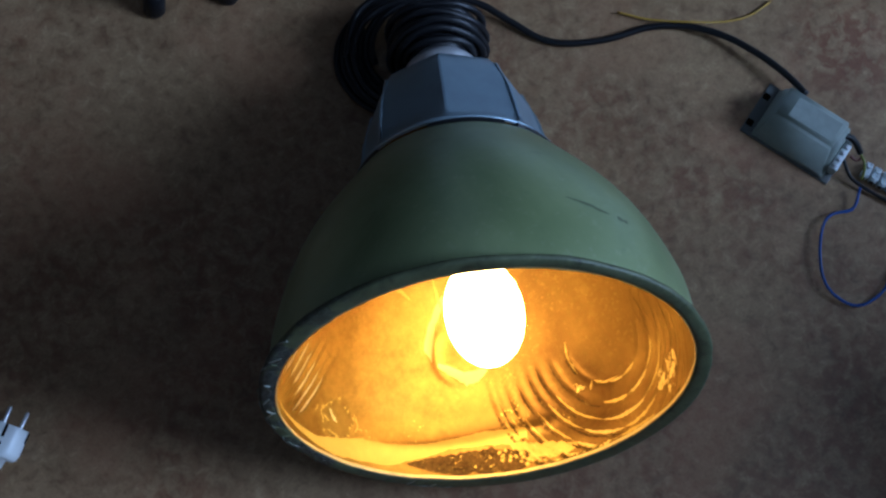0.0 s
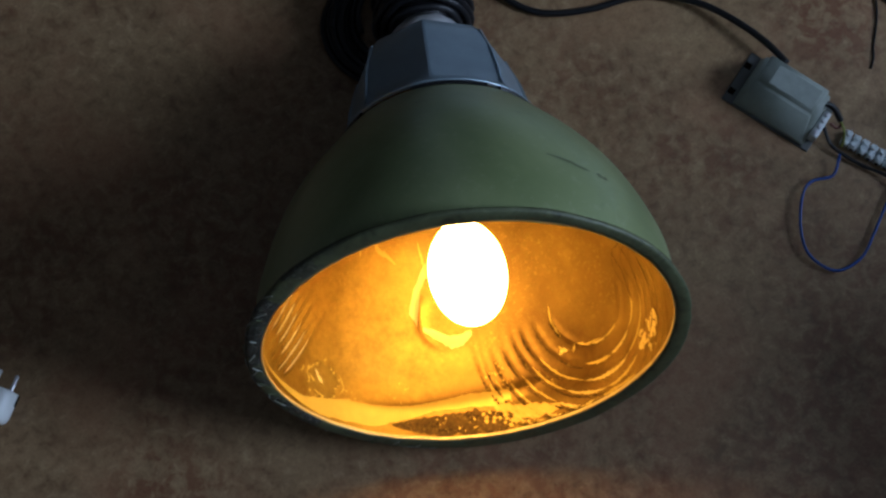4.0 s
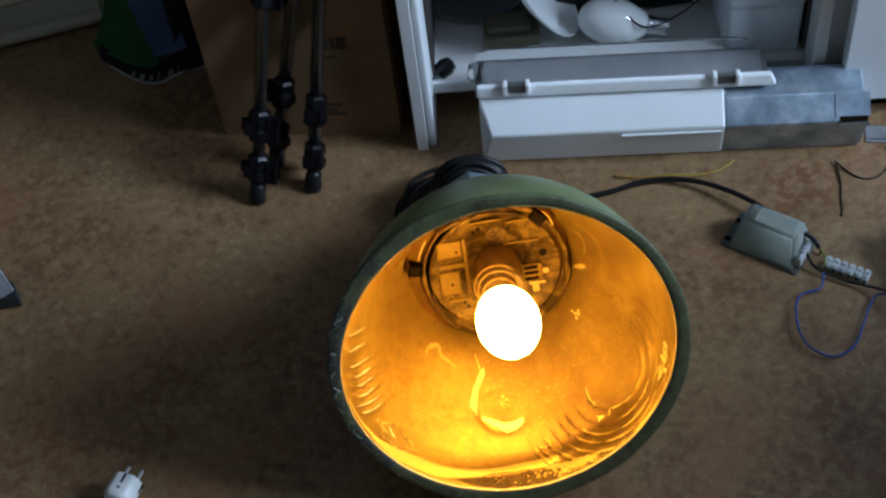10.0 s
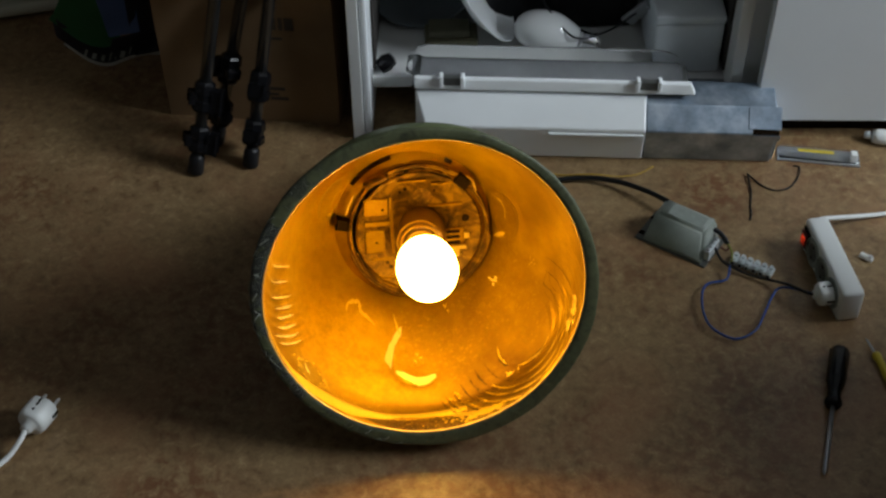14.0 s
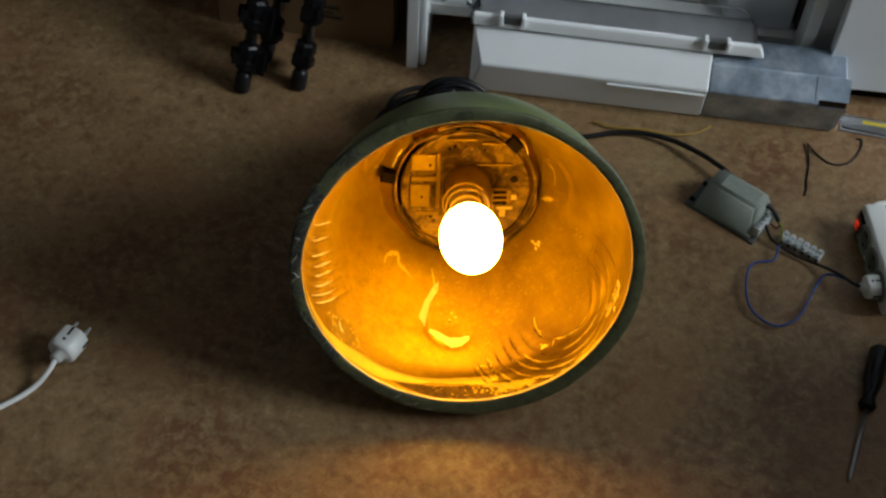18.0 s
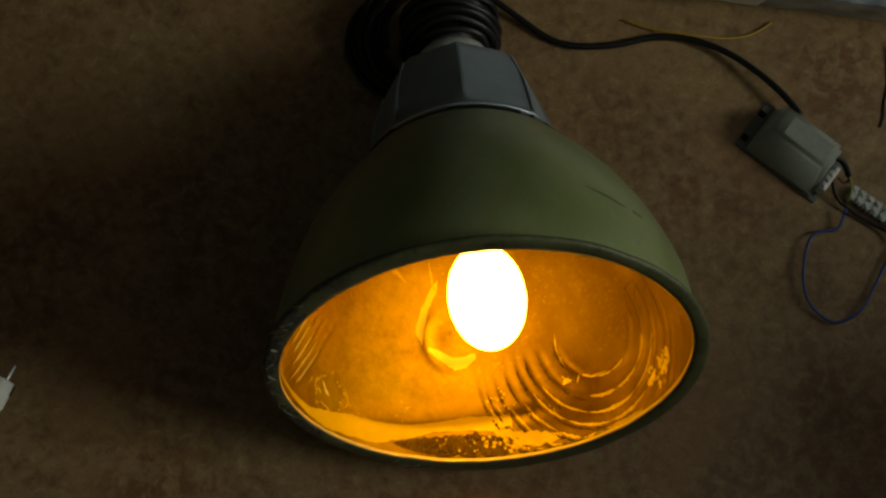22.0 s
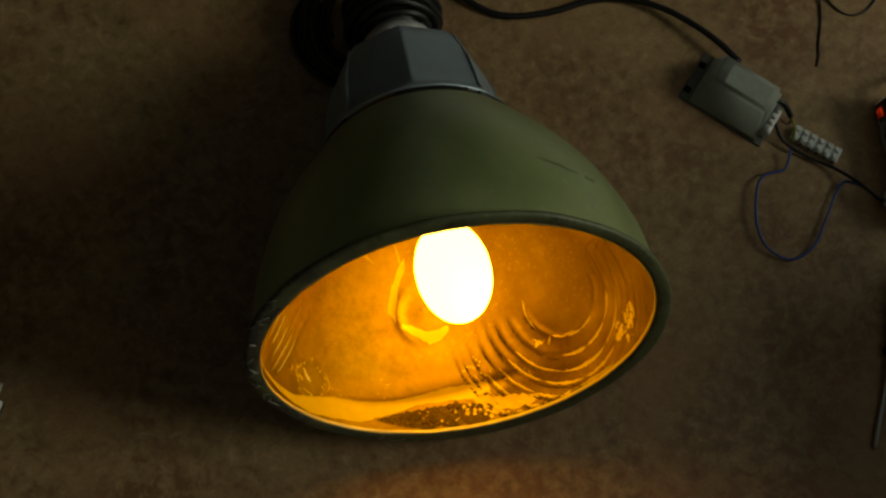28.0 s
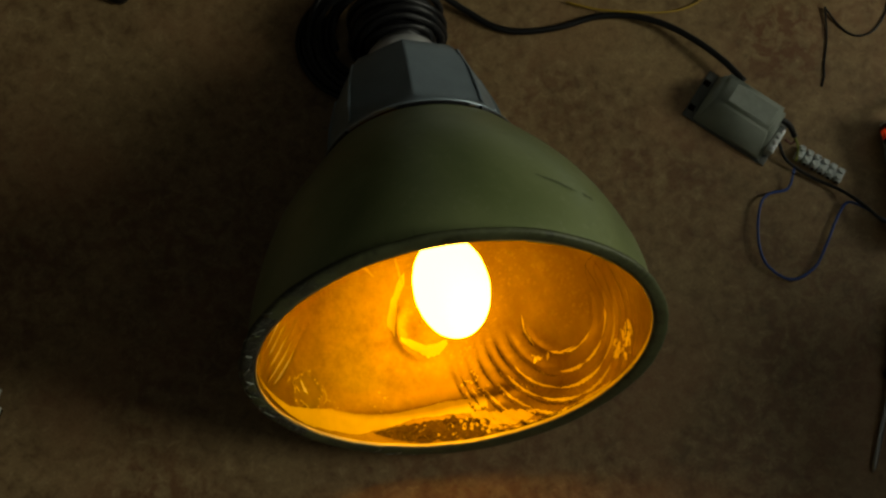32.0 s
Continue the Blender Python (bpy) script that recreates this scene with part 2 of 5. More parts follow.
def rim_material():
    """Olive enamel, chipped down to black iron with pale cracks on one flank."""
    n = Nodes("chipped_rim_enamel")
    b = n.noise(55.0, 6.0, 0.70, 1.2)
    col = n.ramp(b, [(0.30, (0.024, 0.026, 0.012)), (0.44, (0.060, 0.068, 0.030)), (0.66, (0.092, 0.106, 0.048)), (0.78, (0.18, 0.195, 0.12))])
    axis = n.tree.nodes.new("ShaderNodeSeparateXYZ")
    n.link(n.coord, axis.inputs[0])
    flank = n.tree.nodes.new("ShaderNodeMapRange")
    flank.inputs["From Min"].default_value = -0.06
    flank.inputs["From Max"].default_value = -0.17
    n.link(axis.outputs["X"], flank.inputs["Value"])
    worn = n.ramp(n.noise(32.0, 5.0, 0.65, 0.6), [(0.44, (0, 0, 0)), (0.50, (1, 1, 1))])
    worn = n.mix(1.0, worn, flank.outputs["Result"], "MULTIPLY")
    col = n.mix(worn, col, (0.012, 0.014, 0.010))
    crack = n.ramp(n.noise(95.0, 3.0, 0.6, 2.5), [(0.485, (0, 0, 0)), (0.50, (1, 1, 1)), (0.515, (0, 0, 0))])
    col = n.mix(n.mix(1.0, crack, worn, "MULTIPLY"), col, (0.34, 0.36, 0.30))
    n.put("Base Color", col)
    n.put("Roughness", n.span(b, 0.46, 0.7))
    n.bump(b, 0.5, 0.0016)
    return n.mat


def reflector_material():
    """Tarnished mirror tinted lamp-amber: brown bloom over the ridges, worn golden grain plus painted glow across the
    other flank.
    """
    n = Nodes("amber_tinted_mirror_reflector")
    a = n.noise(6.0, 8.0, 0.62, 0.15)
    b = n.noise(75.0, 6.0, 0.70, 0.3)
    # the lamp's amber glow is put into these base colours
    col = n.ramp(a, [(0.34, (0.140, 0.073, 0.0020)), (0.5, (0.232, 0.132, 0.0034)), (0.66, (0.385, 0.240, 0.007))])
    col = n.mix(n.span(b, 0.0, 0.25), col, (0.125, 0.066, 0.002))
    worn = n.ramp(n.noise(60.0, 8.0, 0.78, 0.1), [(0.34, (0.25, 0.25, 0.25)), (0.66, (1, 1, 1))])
    # added glow on one flank, put into the colour with its worn grain
    flank_glow = n.mix(1.0, worn, n.near((-0.098, -0.110, -0.105), 0.155, 0.040), "MULTIPLY")
    col = n.mix(n.span(flank_glow, 0.0, 0.66), col, (0.540, 0.315, 0.010))
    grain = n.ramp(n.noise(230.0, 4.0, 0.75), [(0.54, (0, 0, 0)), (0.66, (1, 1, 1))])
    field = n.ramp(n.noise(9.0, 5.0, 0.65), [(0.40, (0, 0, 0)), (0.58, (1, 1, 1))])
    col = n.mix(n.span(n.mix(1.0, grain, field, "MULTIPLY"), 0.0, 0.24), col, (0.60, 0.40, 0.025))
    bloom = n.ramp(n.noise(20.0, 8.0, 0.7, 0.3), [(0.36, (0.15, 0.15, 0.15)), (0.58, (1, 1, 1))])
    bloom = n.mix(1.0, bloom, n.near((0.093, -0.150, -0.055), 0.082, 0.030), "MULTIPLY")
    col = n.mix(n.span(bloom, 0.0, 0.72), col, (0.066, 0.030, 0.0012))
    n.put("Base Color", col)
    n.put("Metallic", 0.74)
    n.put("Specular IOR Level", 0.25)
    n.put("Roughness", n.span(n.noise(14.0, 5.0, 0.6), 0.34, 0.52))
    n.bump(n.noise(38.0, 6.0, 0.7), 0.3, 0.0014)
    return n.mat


def burnt_shade_material():
    # brown of burnt metal, also laid on as shade beside ridges
    n = Nodes("burnt_strip_and_ridge_shade")
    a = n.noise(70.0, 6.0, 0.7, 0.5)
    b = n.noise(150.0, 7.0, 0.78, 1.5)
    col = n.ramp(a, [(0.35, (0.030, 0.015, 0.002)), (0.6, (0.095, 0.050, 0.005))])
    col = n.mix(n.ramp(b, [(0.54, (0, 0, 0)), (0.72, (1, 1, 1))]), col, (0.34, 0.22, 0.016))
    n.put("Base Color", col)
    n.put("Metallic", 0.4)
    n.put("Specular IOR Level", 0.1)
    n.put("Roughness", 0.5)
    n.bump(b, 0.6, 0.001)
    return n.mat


def sooty_material():
    n = Nodes("sooty_plate_metal")
    a = n.noise(38.0, 6.0, 0.65, 0.8)
    b = n.noise(150.0, 4.0, 0.7)
    col = n.ramp(a, [(0.36, (0.022, 0.011, 0.001)), (0.50, (0.098, 0.052, 0.004)), (0.64, (0.260, 0.152, 0.010))])
    col = n.mix(n.span(b, 0.0, 0.4), col, (0.024, 0.017, 0.006))
    n.put("Base Color", col)
    n.put("Metallic", 0.3)
    n.put("Specular IOR Level", 0.1)
    n.put("Roughness", n.span(a, 0.30, 0.55))
    n.bump(a, 0.5, 0.002)
    return n.mat


def bulb_material():
    n = Nodes("glowing_bulb")
    n.put("Base Color", (0.9, 0.85, 0.75))
    n.put("Emission Color", AMBER[:3])
    n.put("Emission Strength", BULB_STRENGTH)
    return n.mat


def glass_material(name, color=(1, 1, 1), rough=0.05):
    n = Nodes(name)
    n.put("Base Color", color)
    n.put("Roughness", n.span(n.noise(30.0, 4.0), rough, rough + 0.05))
    n.put("Transmission Weight", 1.0)
    n.put("IOR", 1.12)
    return n.mat


def galvanised_material():
    n = Nodes("galvanised_steel")
    v = n.tree.nodes.new("ShaderNodeTexVoronoi")
    v.inputs["Scale"].default_value = 55.0
    n.link(n.coord, v.inputs["Vector"])
    a = n.noise(18.0, 6.0, 0.65)
    col = n.ramp(a, [(0.36, (0.20, 0.27, 0.35)), (0.52, (0.38, 0.48, 0.59)), (0.66, (0.66, 0.75, 0.84))])
    col = n.mix(n.span(v.outputs["Distance"], 0.0, 0.35), col, (0.50, 0.55, 0.62))
    n.put("Base Color", col)
    n.put("Metallic", 0.85)
    n.put("Roughness", n.span(a, 0.32, 0.50))
    n.bump(n.noise(120.0, 3.0), 0.1, 0.0006)
    return n.mat


def cardboard_material():
    n = Nodes("brown_cardboard")
    a = n.noise(6.0, 5.0, 0.6)
    w = n.noise(220.0, 2.0)
    col = n.ramp(a, [(0.3, (0.200, 0.118, 0.054)), (0.7, (0.290, 0.182, 0.088))])
    col = n.mix(n.span(w, 0.0, 0.25), col, (0.11, 0.066, 0.033))
    n.put("Base Color", col)
    n.put("Roughness", 0.85)
    n.bump(w, 0.15, 0.0008)
    return n.mat


LINO = floor_material()
OLIVE = enamel_material()
RIM = rim_material()
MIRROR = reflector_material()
# the inner metals below carry the lamp's amber in their colour too
BAREMETAL = plain("worn_metal_and_glint", (0.540, 0.365, 0.030), 0.5, 0.5, 0.18, 70, 0.25, spec=0.1)
POLISHED = plain("polished_bare_patch", (0.60, 0.42, 0.13), 0.46, 0.5, 0.10, 60, 0.15, spec=0.3)
BRIGHTMETAL = plain("bright_bare_metal_and_glint", (0.58, 0.41, 0.070), 0.5, 0.5, 0.12, 90, 0.2, spec=0.1)
PLAQUE = plain("stained_reflector_plaque", (0.240, 0.142, 0.005), 0.55, 0.45, 0.35, 120, 0.5, spec=0.1)
BURNT_SHADE = burnt_shade_material()
CHIPWHITE = plain("pale_chipped_edge", (0.27, 0.29, 0.24), 0.5, 0.0, 0.3, 90, 0.1)
SCUFF = plain("dark_scuffed_enamel", (0.105, 0.125, 0.062), 0.5, 0.0, 0.3, 90, 0.1)
GLINTMETAL = plain("worn_lip_and_glint_metal", (0.60, 0.46, 0.16), 0.45, 0.5, 0.3, 60, 0.2)
SOOTY = sooty_material()
GLOW = bulb_material()
GALVANISED = galvanised_material()
CARDBOARD = cardboard_material()
CLEAR = glass_material("clear_polycarbonate", (0.95, 0.96, 0.96), 0.03)
WALL = plain("painted_plaster", (0.13, 0.122, 0.11), 0.85, vary=0.05, scale=18)
CEILING = plain("white_ceiling_paint", (0.22, 0.215, 0.21), 0.9, vary=0.04, scale=18)
CAST = plain("grey_cast_aluminium", (0.30, 0.375, 0.425), 0.42, 0.6, 0.2, 45, 0.2)
BRIGHTPIN = plain("nickel_plated_pin", (0.80, 0.80, 0.80), 0.35, 0.6, 0.05, 60, 0.0)
FERRULE = plain("bright_metal", (0.62, 0.63, 0.65), 0.28, 1.0, 0.1, 60, 0.05)
ANODISED = plain("dark_anodised_tube", (0.27, 0.275, 0.275), 0.18, 0.85, 0.10, 80, 0.02)
STEEL = plain("brushed_steel", (0.45, 0.46, 0.48), 0.34, 0.9, 0.12, 80, 0.05)
RUBBER = plain("black_rubber", (0.008, 0.008, 0.009), 0.38, 0.0, 0.3, 70, 0.1, spec=0.3)
BLACK = plain("black_plastic", (0.006, 0.006, 0.007), 0.24, 0.0, 0.2, 60, 0.05, spec=0.25)
BALLAST = plain("grey_enamelled_steel", (0.255, 0.285, 0.25), 0.48, 0.0, 0.22, 90, 0.15)
DARKBASE = plain("dark_steel_plate", (0.11, 0.115, 0.11), 0.5, 0.4, 0.2, 80, 0.1)
WHITEP = plain("white_plastic", (0.80, 0.82, 0.80), 0.36, 0.0, 0.04, 30, 0.03)
WHITEBODY = plain("white_moulded_housing", (0.87, 0.90, 0.91), 0.45, 0.0, 0.05, 20, 0.05)
LAMINATE = plain("pale_grey_laminate", (0.72, 0.75, 0.77), 0.45, 0.0, 0.04, 14, 0.03)
LAMEDGE = plain("white_edge_band", (0.72, 0.73, 0.72), 0.4, 0.0, 0.05, 25, 0.03)
PALELABEL = plain("faded_grey_label", (0.258, 0.287, 0.258), 0.6, 0.0, 0.30, 160, 0.02)
BAYSHADE = plain("bay_shade_dark", (0.035, 0.03, 0.026), 0.8, 0.0, 0.2, 20, 0.05)
NYLON = plain("milky_terminal_plastic", (0.60, 0.65, 0.66), 0.4, 0.0, 0.06, 90, 0.05)
BLUE = plain("blue_wire_insulation", (0.020, 0.065, 0.27), 0.42, 0.0, 0.15, 60, 0.03)
YELLOW = plain("yellow_wire_insulation", (0.42, 0.25, 0.022), 0.45, 0.0, 0.2, 90, 0.03)
BROWN = plain("red_brown_wire_insulation", (0.120, 0.030, 0.018), 0.45, 0.0, 0.15, 60, 0.03)
YELLOWGREEN = plain("yellow_green_wire_insulation", (0.20, 0.21, 0.03), 0.45, 0.0, 0.3, 90, 0.03)
YELLOWP = plain("yellow_plastic", (0.62, 0.48, 0.04), 0.35, 0.0, 0.1, 60, 0.03)
OPAL = plain("opal_white_glass", (0.80, 0.82, 0.82), 0.12, 0.0, 0.03, 30, 0.0, 0.6)
CERAMIC = plain("soot_stained_ceramic", (0.15, 0.090, 0.020), 0.5, 0.0, 0.5, 40, 0.1)
# near-black fill: the shade inside holes and slots is put into this colour
DARKFILL = plain("dark_recess_and_latch_fill", (0.010, 0.006, 0.003), 0.8, 0.0, 0.3, 60, 0.1, spec=0.04)
INKY = plain("dark_printing_ink", (0.06, 0.045, 0.03), 0.7, 0.0, 0.1, 60, 0.0)


# ---------------------------------------------------------------- room
def structure(name, bm, material, label, category):
    return tagged(part(name, bm, material), label, category, kind="structure")


structure("floor", box(-1.92, 2.20, -2.62, 1.62, -0.08, 0.0), LINO, "brown marbled linoleum floor with reddish stains", "floor")
structure("wall_north", box(-2.0, 2.55, 1.62, 1.70, 0.0, 2.5), WALL, "plain painted wall behind the cabinet", "wall")
structure("wall_south", box(-2.0, 2.55, -2.70, -2.62, 0.0, 2.5), WALL, "plain painted wall closing the room", "wall")
structure("wall_west", box(-2.0, -1.92, -2.62, 1.62, 0.0, 2.5), WALL, "plain painted side wall", "wall")
east = box(2.20, 2.55, -2.62, 1.62, 0.0, 1.05)
add_box(east, 2.20, 2.55, -2.62, 1.62, 2.30, 2.5)
add_box(east, 2.20, 2.55, -2.62, -1.05, 1.05, 2.30)
add_box(east, 2.20, 2.55, 0.19, 1.62, 1.05, 2.30)
structure("wall_east", east, WALL, "thick plain wall with a deep window opening", "wall")
# unseen wall, added to keep window light off the near floor
structure("wall_low", box(1.0, 1.1, -2.62, 0.03, 0.0, 0.65), WALL, "unseen low wall added to shade the floor", "wall")
structure("ceiling", box(-2.0, 2.55, -2.70, 1.70, 2.5, 2.58), CEILING, "plain white painted ceiling", "ceiling")

# ---------------------------------------------------------------- big lamp
LAMP = pose(0.0, 0.0, 0.205, 68.5, 0, 0)
PROFILE = [(0.0, 0.200), (-0.02, 0.1965), (-0.05, 0.1900), (-0.08, 0.1810), (-0.11, 0.1710), (-0.143, 0.1580), (-0.17, 0.1445), (-0.195, 0.1285), (-0.215, 0.1160), (-0.231, 0.1060)]


def shade_radius(z):
    pts = PROFILE
    if z >= 0:
        return pts[0][1]
    for (z1, r1), (z0, r0) in zip(pts, pts[1:]):
        if z0 <= z <= z1:
            return r0 + (r1 - r0) * (z - z0) / (z1 - z0)
    return pts[-1][1]


def smooth_radius(z):
    return sum(shade_radius(z + d) for d in (-0.014, -0.007, 0.0, 0.007, 0.014)) / 5 if -0.216 < z < -0.016 else shade_radius(z)


def belly(z):
    """How far the outer skin bulges beyond the reflector."""
    u = max(0.0, min(1.0, -z / 0.231)) ** 0.9
    return 0.0095 * max(0.0, math.sin(math.pi * u)) ** 0.9


def turn_off(a, b):
    return math.atan2(math.sin(a - b), math.cos(a - b))


COMB = (-188.8, -182.1, -175.3, -170.6, -166.5, -162.0, -158.0, -154.6)
# pressed ridges round one centre: radius, then the stretch of drawn highlight and of drawn shade in degrees
HUB = (-39.5, -0.1095)
RIDGES = ((0.0510, (62, 128), (150, 172)), (0.0702, (30, 112), (112, 178)), (0.0863, (28, 152), (128, 178)), (0.0983, (64, 152), (96, 176)), (0.1118, (72, 152), (96, 174)), (0.1256, (96, 154), (104, 168)), (0.1365, (118, 158), (122, 168)), (0.1440, (122, 158), (126, 166)))


def ripple(z, a):
    """Pressed concentric ridges on one flank of the shade, a comb of ridges on the other."""
    out = 0.0
    du, dv = math.degrees(turn_off(a, radians(HUB[0]))) * 0.0031, z - HUB[1]
    d = math.hypot(du, dv)
    if 0.040 < d < 0.155:
        way = math.degrees(math.atan2(dv, du)) % 360.0
        fade = max(0.0, min(1.0, (way - 8.0) / 20.0, (182.0 - way) / 14.0))
        fade *= 0.8 + 0.5 * noise.noise((du * 40, dv * 40, 3.0))
        for r, *_ in RIDGES:
            out -= 0.0011 * fade * math.exp(-(((d - r) / 0.0024) ** 2))
    deg = math.degrees(turn_off(a, radians(180))) - 180.0 + 150.0 * (z + 0.067)
    if -205 < deg < -150 and -0.125 < z < -0.02:
        fade = min(1.0, (z + 0.125) / 0.02, (-0.02 - z) / 0.015)
        for w in COMB:
            out -= 0.0014 * fade * math.exp(-(((deg - w) / 1.3) ** 2))
    return out


def pressing(z, a):
    """Other pressed marks, seen inside the shade: ring, fold near the rim, lobes by the plate."""
    out = 0.0
    d = math.hypot(turn_off(a, radians(-94)) * 0.163, z + 0.132)
    if d < 0.06:
        out += 0.0015 * math.exp(-(((d - 0.031) / 0.0055) ** 2)) * max(0.1, min(1.0, 0.55 - 12 * turn_off(a, radians(-94)) * 0.163 + 9 * (z + 0.132)))
        out += 0.0018 * math.exp(-((d / 0.016) ** 2))
    lean = turn_off(a, radians(-98))
    if abs(lean) < 0.62:
        w = min(1.0, (0.62 - abs(lean)) / 0.15)
        out -= 0.0024 * w * math.exp(-(((z + 0.036 + 0.018 * lean) / 0.0065) ** 2))
    for centre in (radians(8), radians(150)):
        d = math.hypot(turn_off(a, centre) * 0.125 / 1.5, z + 0.200)
        out -= 0.0016 * math.exp(-(((d - 0.024) / 0.004) ** 2))
    return out


def shade_mesh(inset, ridges):
    bm = bmesh.new()
    rows, cols = 116, 400
    grid = []
    for i in range(rows + 1):
        z = -0.231 + 0.231 * i / rows
        ring = []
        for k in range(cols):
            a = 2 * math.pi * k / cols
            r = smooth_radius(z) - inset + ridges * ripple(z, a) + (pressing(z, a) if inset else belly(z))
            r += 0.0009 * noise.noise((math.cos(a) * 3, math.sin(a) * 3, z * 14)) * (1 if z < -0.01 else 0)
            ring.append(bm.verts.new((r * math.cos(a), r * math.sin(a), z)))
        grid.append(ring)
    for lo, hi in zip(grid, grid[1:]):
        for k in range(cols):
            j = (k + 1) % cols
            bm.faces.new((lo[k], lo[j], hi[j], hi[k]))
    return bm


def worn_patch(rows, lift, steps=8, rough=0.12):
    """A thin ragged patch on the shade: rows of (degrees, z of one edge, z of the other)."""
    line = []
    for (a0, p0, q0), (a1, p1, q1) in zip(rows, rows[1:]):
        for k in range(steps):
            t = k / steps
            line.append((a0 + (a1 - a0) * t, p0 + (p1 - p0) * t, q0 + (q1 - q0) * t))
    line.append(rows[-1])
    bm = bmesh.new()
    grid = []
    for deg, p, q in line:
        a = radians(deg)
        w = (q - p) * rough
        p2 = p + w * noise.noise((deg * 0.9, 1.3, p * 90))
        q2 = q + w * noise.noise((deg * 0.9, 7.1, q * 90))
        ring = []
        for i in range(5):
            z = p2 + (q2 - p2) * i / 4
            r = smooth_radius(min(z, -0.0005)) - lift + (ripple(z, a) + pressing(z, a) if lift > 0 else 0.7 * ripple(z, a) + belly(z))
            r += 0.0009 * noise.noise((math.cos(a) * 3, math.sin(a) * 3, z * 14)) * (1 if z < -0.01 else 0)
            ring.append(bm.verts.new((r * math.cos(a), r * math.sin(a), z)))
        grid.append(ring)
    for lo, hi in zip(grid, grid[1:]):
        for i in range(4):
            bm.faces.new((lo[i], lo[i + 1], hi[i + 1], hi[i]))
    return bm


def line_patch(points, width, lift, seed, steps=7):
    """A thin uneven line along the shade through points of (degrees, z)."""
    pts = spline([Vector((p[0] * 0.0031, p[1], 0.0)) for p in points], steps)
    bm = bmesh.new()
    rows = []
    for i, p in enumerate(pts):
        along = (pts[min(i + 1, len(pts) - 1)] - pts[max(i - 1, 0)]).normalized()
        side = Vector((-along.y, along.x, 0.0))
        taper = min(1.0, 0.15 + 4.0 * min(i, len(pts) - 1 - i) / len(pts))
        w = width * taper * (0.55 + 0.7 * abs(noise.noise((i * 0.37 + seed * 3.1, seed, 0.0))) * 2)
        ring = []
        for f in (-0.5, 0.5):
            q = p + side * (w * f + 0.0009 * noise.noise((i * 0.45, seed * 1.7, 5.0)))
            a, z = radians(q.x / 0.0031), min(q.y, -0.002)
            r = smooth_radius(z) - lift + ripple(z, a) + pressing(z, a)
            r += 0.0009 * noise.noise((math.cos(a) * 3, math.sin(a) * 3, z * 14)) * (1 if z < -0.01 else 0)
            ring.append(bm.verts.new((r * math.cos(a), r * math.sin(a), z)))
        rows.append(ring)
    for lo, hi in zip(rows, rows[1:]):
        bm.faces.new((lo[0], lo[1], hi[1], hi[0]))
    return bm


def round_patch(deg, z, size, lift, seed, lobes=18):
    """A ragged round flake on the shade."""
    bm = bmesh.new()
    rings = []
    a0 = radians(deg)
    for f in (0.0, 0.5, 1.0):
        ring = []
        for k in range(lobes if f else 1):
            t = 2 * math.pi * k / lobes
            d = size * f * (0.8 + (0.55 if size < 0.015 else 0.15) * noise.noise((math.cos(t) * 2.6 + seed, math.sin(t) * 2.6, seed)) + 0.25 * noise.noise((math.cos(t) * 7 + seed, math.sin(t) * 7, seed)))
            a = a0 + d * math.cos(t) / 0.185
            zz = min(z + d * math.sin(t), -0.002)
            r = smooth_radius(zz) - lift + (ripple(zz, a) + pressing(zz, a) if lift > 0 else 0.0)
            r += 0.0009 * noise.noise((math.cos(a) * 3, math.sin(a) * 3, zz * 14)) * (1 if zz < -0.01 else 0)
            ring.append(bm.verts.new((r * math.cos(a), r * math.sin(a), zz)))
        rings.append(ring)
    for k in range(lobes):
        j = (k + 1) % lobes
        bm.faces.new((rings[0][0], rings[1][k], rings[1][j]))
        bm.faces.new((rings[1][k], rings[2][k], rings[2][j], rings[1][j]))
    return bm


def dent(lamp):
    """The mouth of the shade is pressed out of round and out of true."""
    for ob in lamp.children:
        if ob.name.split(".")[0] in ("bulb", "holder_ring", "bulb_neck"):
            continue
        for v in ob.data.vertices:
            x, y, z = v.co
            if z < -0.07:
                continue
            w = min(1.0, (z + 0.07) / 0.07)
            w = w * w * (3 - 2 * w)
            a = math.atan2(y, x)
            mouth = 0.1877 + 0.0021 * math.cos(2 * a) + 0.0037 * math.sin(2 * a) - 0.0009 * math.cos(3 * a) - 0.0004 * math.sin(3 * a)
            side = 0.0018 * math.exp(-((turn_off(a, radians(186)) / radians(24)) ** 2))
            out = max(0.0, min(1.0, (math.hypot(x, y) - 0.1945) / 0.012)) if z > -0.03 else 0.0
            if ob.name.startswith("shade"):
                out = 0.75
            k = 1 + w * (side / 0.2 + (1 - out) * (mouth / 0.1958 - 1) + out * (0.2032 - 0.0030 * max(0.0, math.sin(a)) ** 2 + 0.25 * (mouth - 0.1877) - 0.2085) / 0.2085)
            v.co = (x * k - 0.0021 * w, y * k + 0.0067 * w, z + w * (-0.0018 - 0.0379 * y + 0.040 * x))


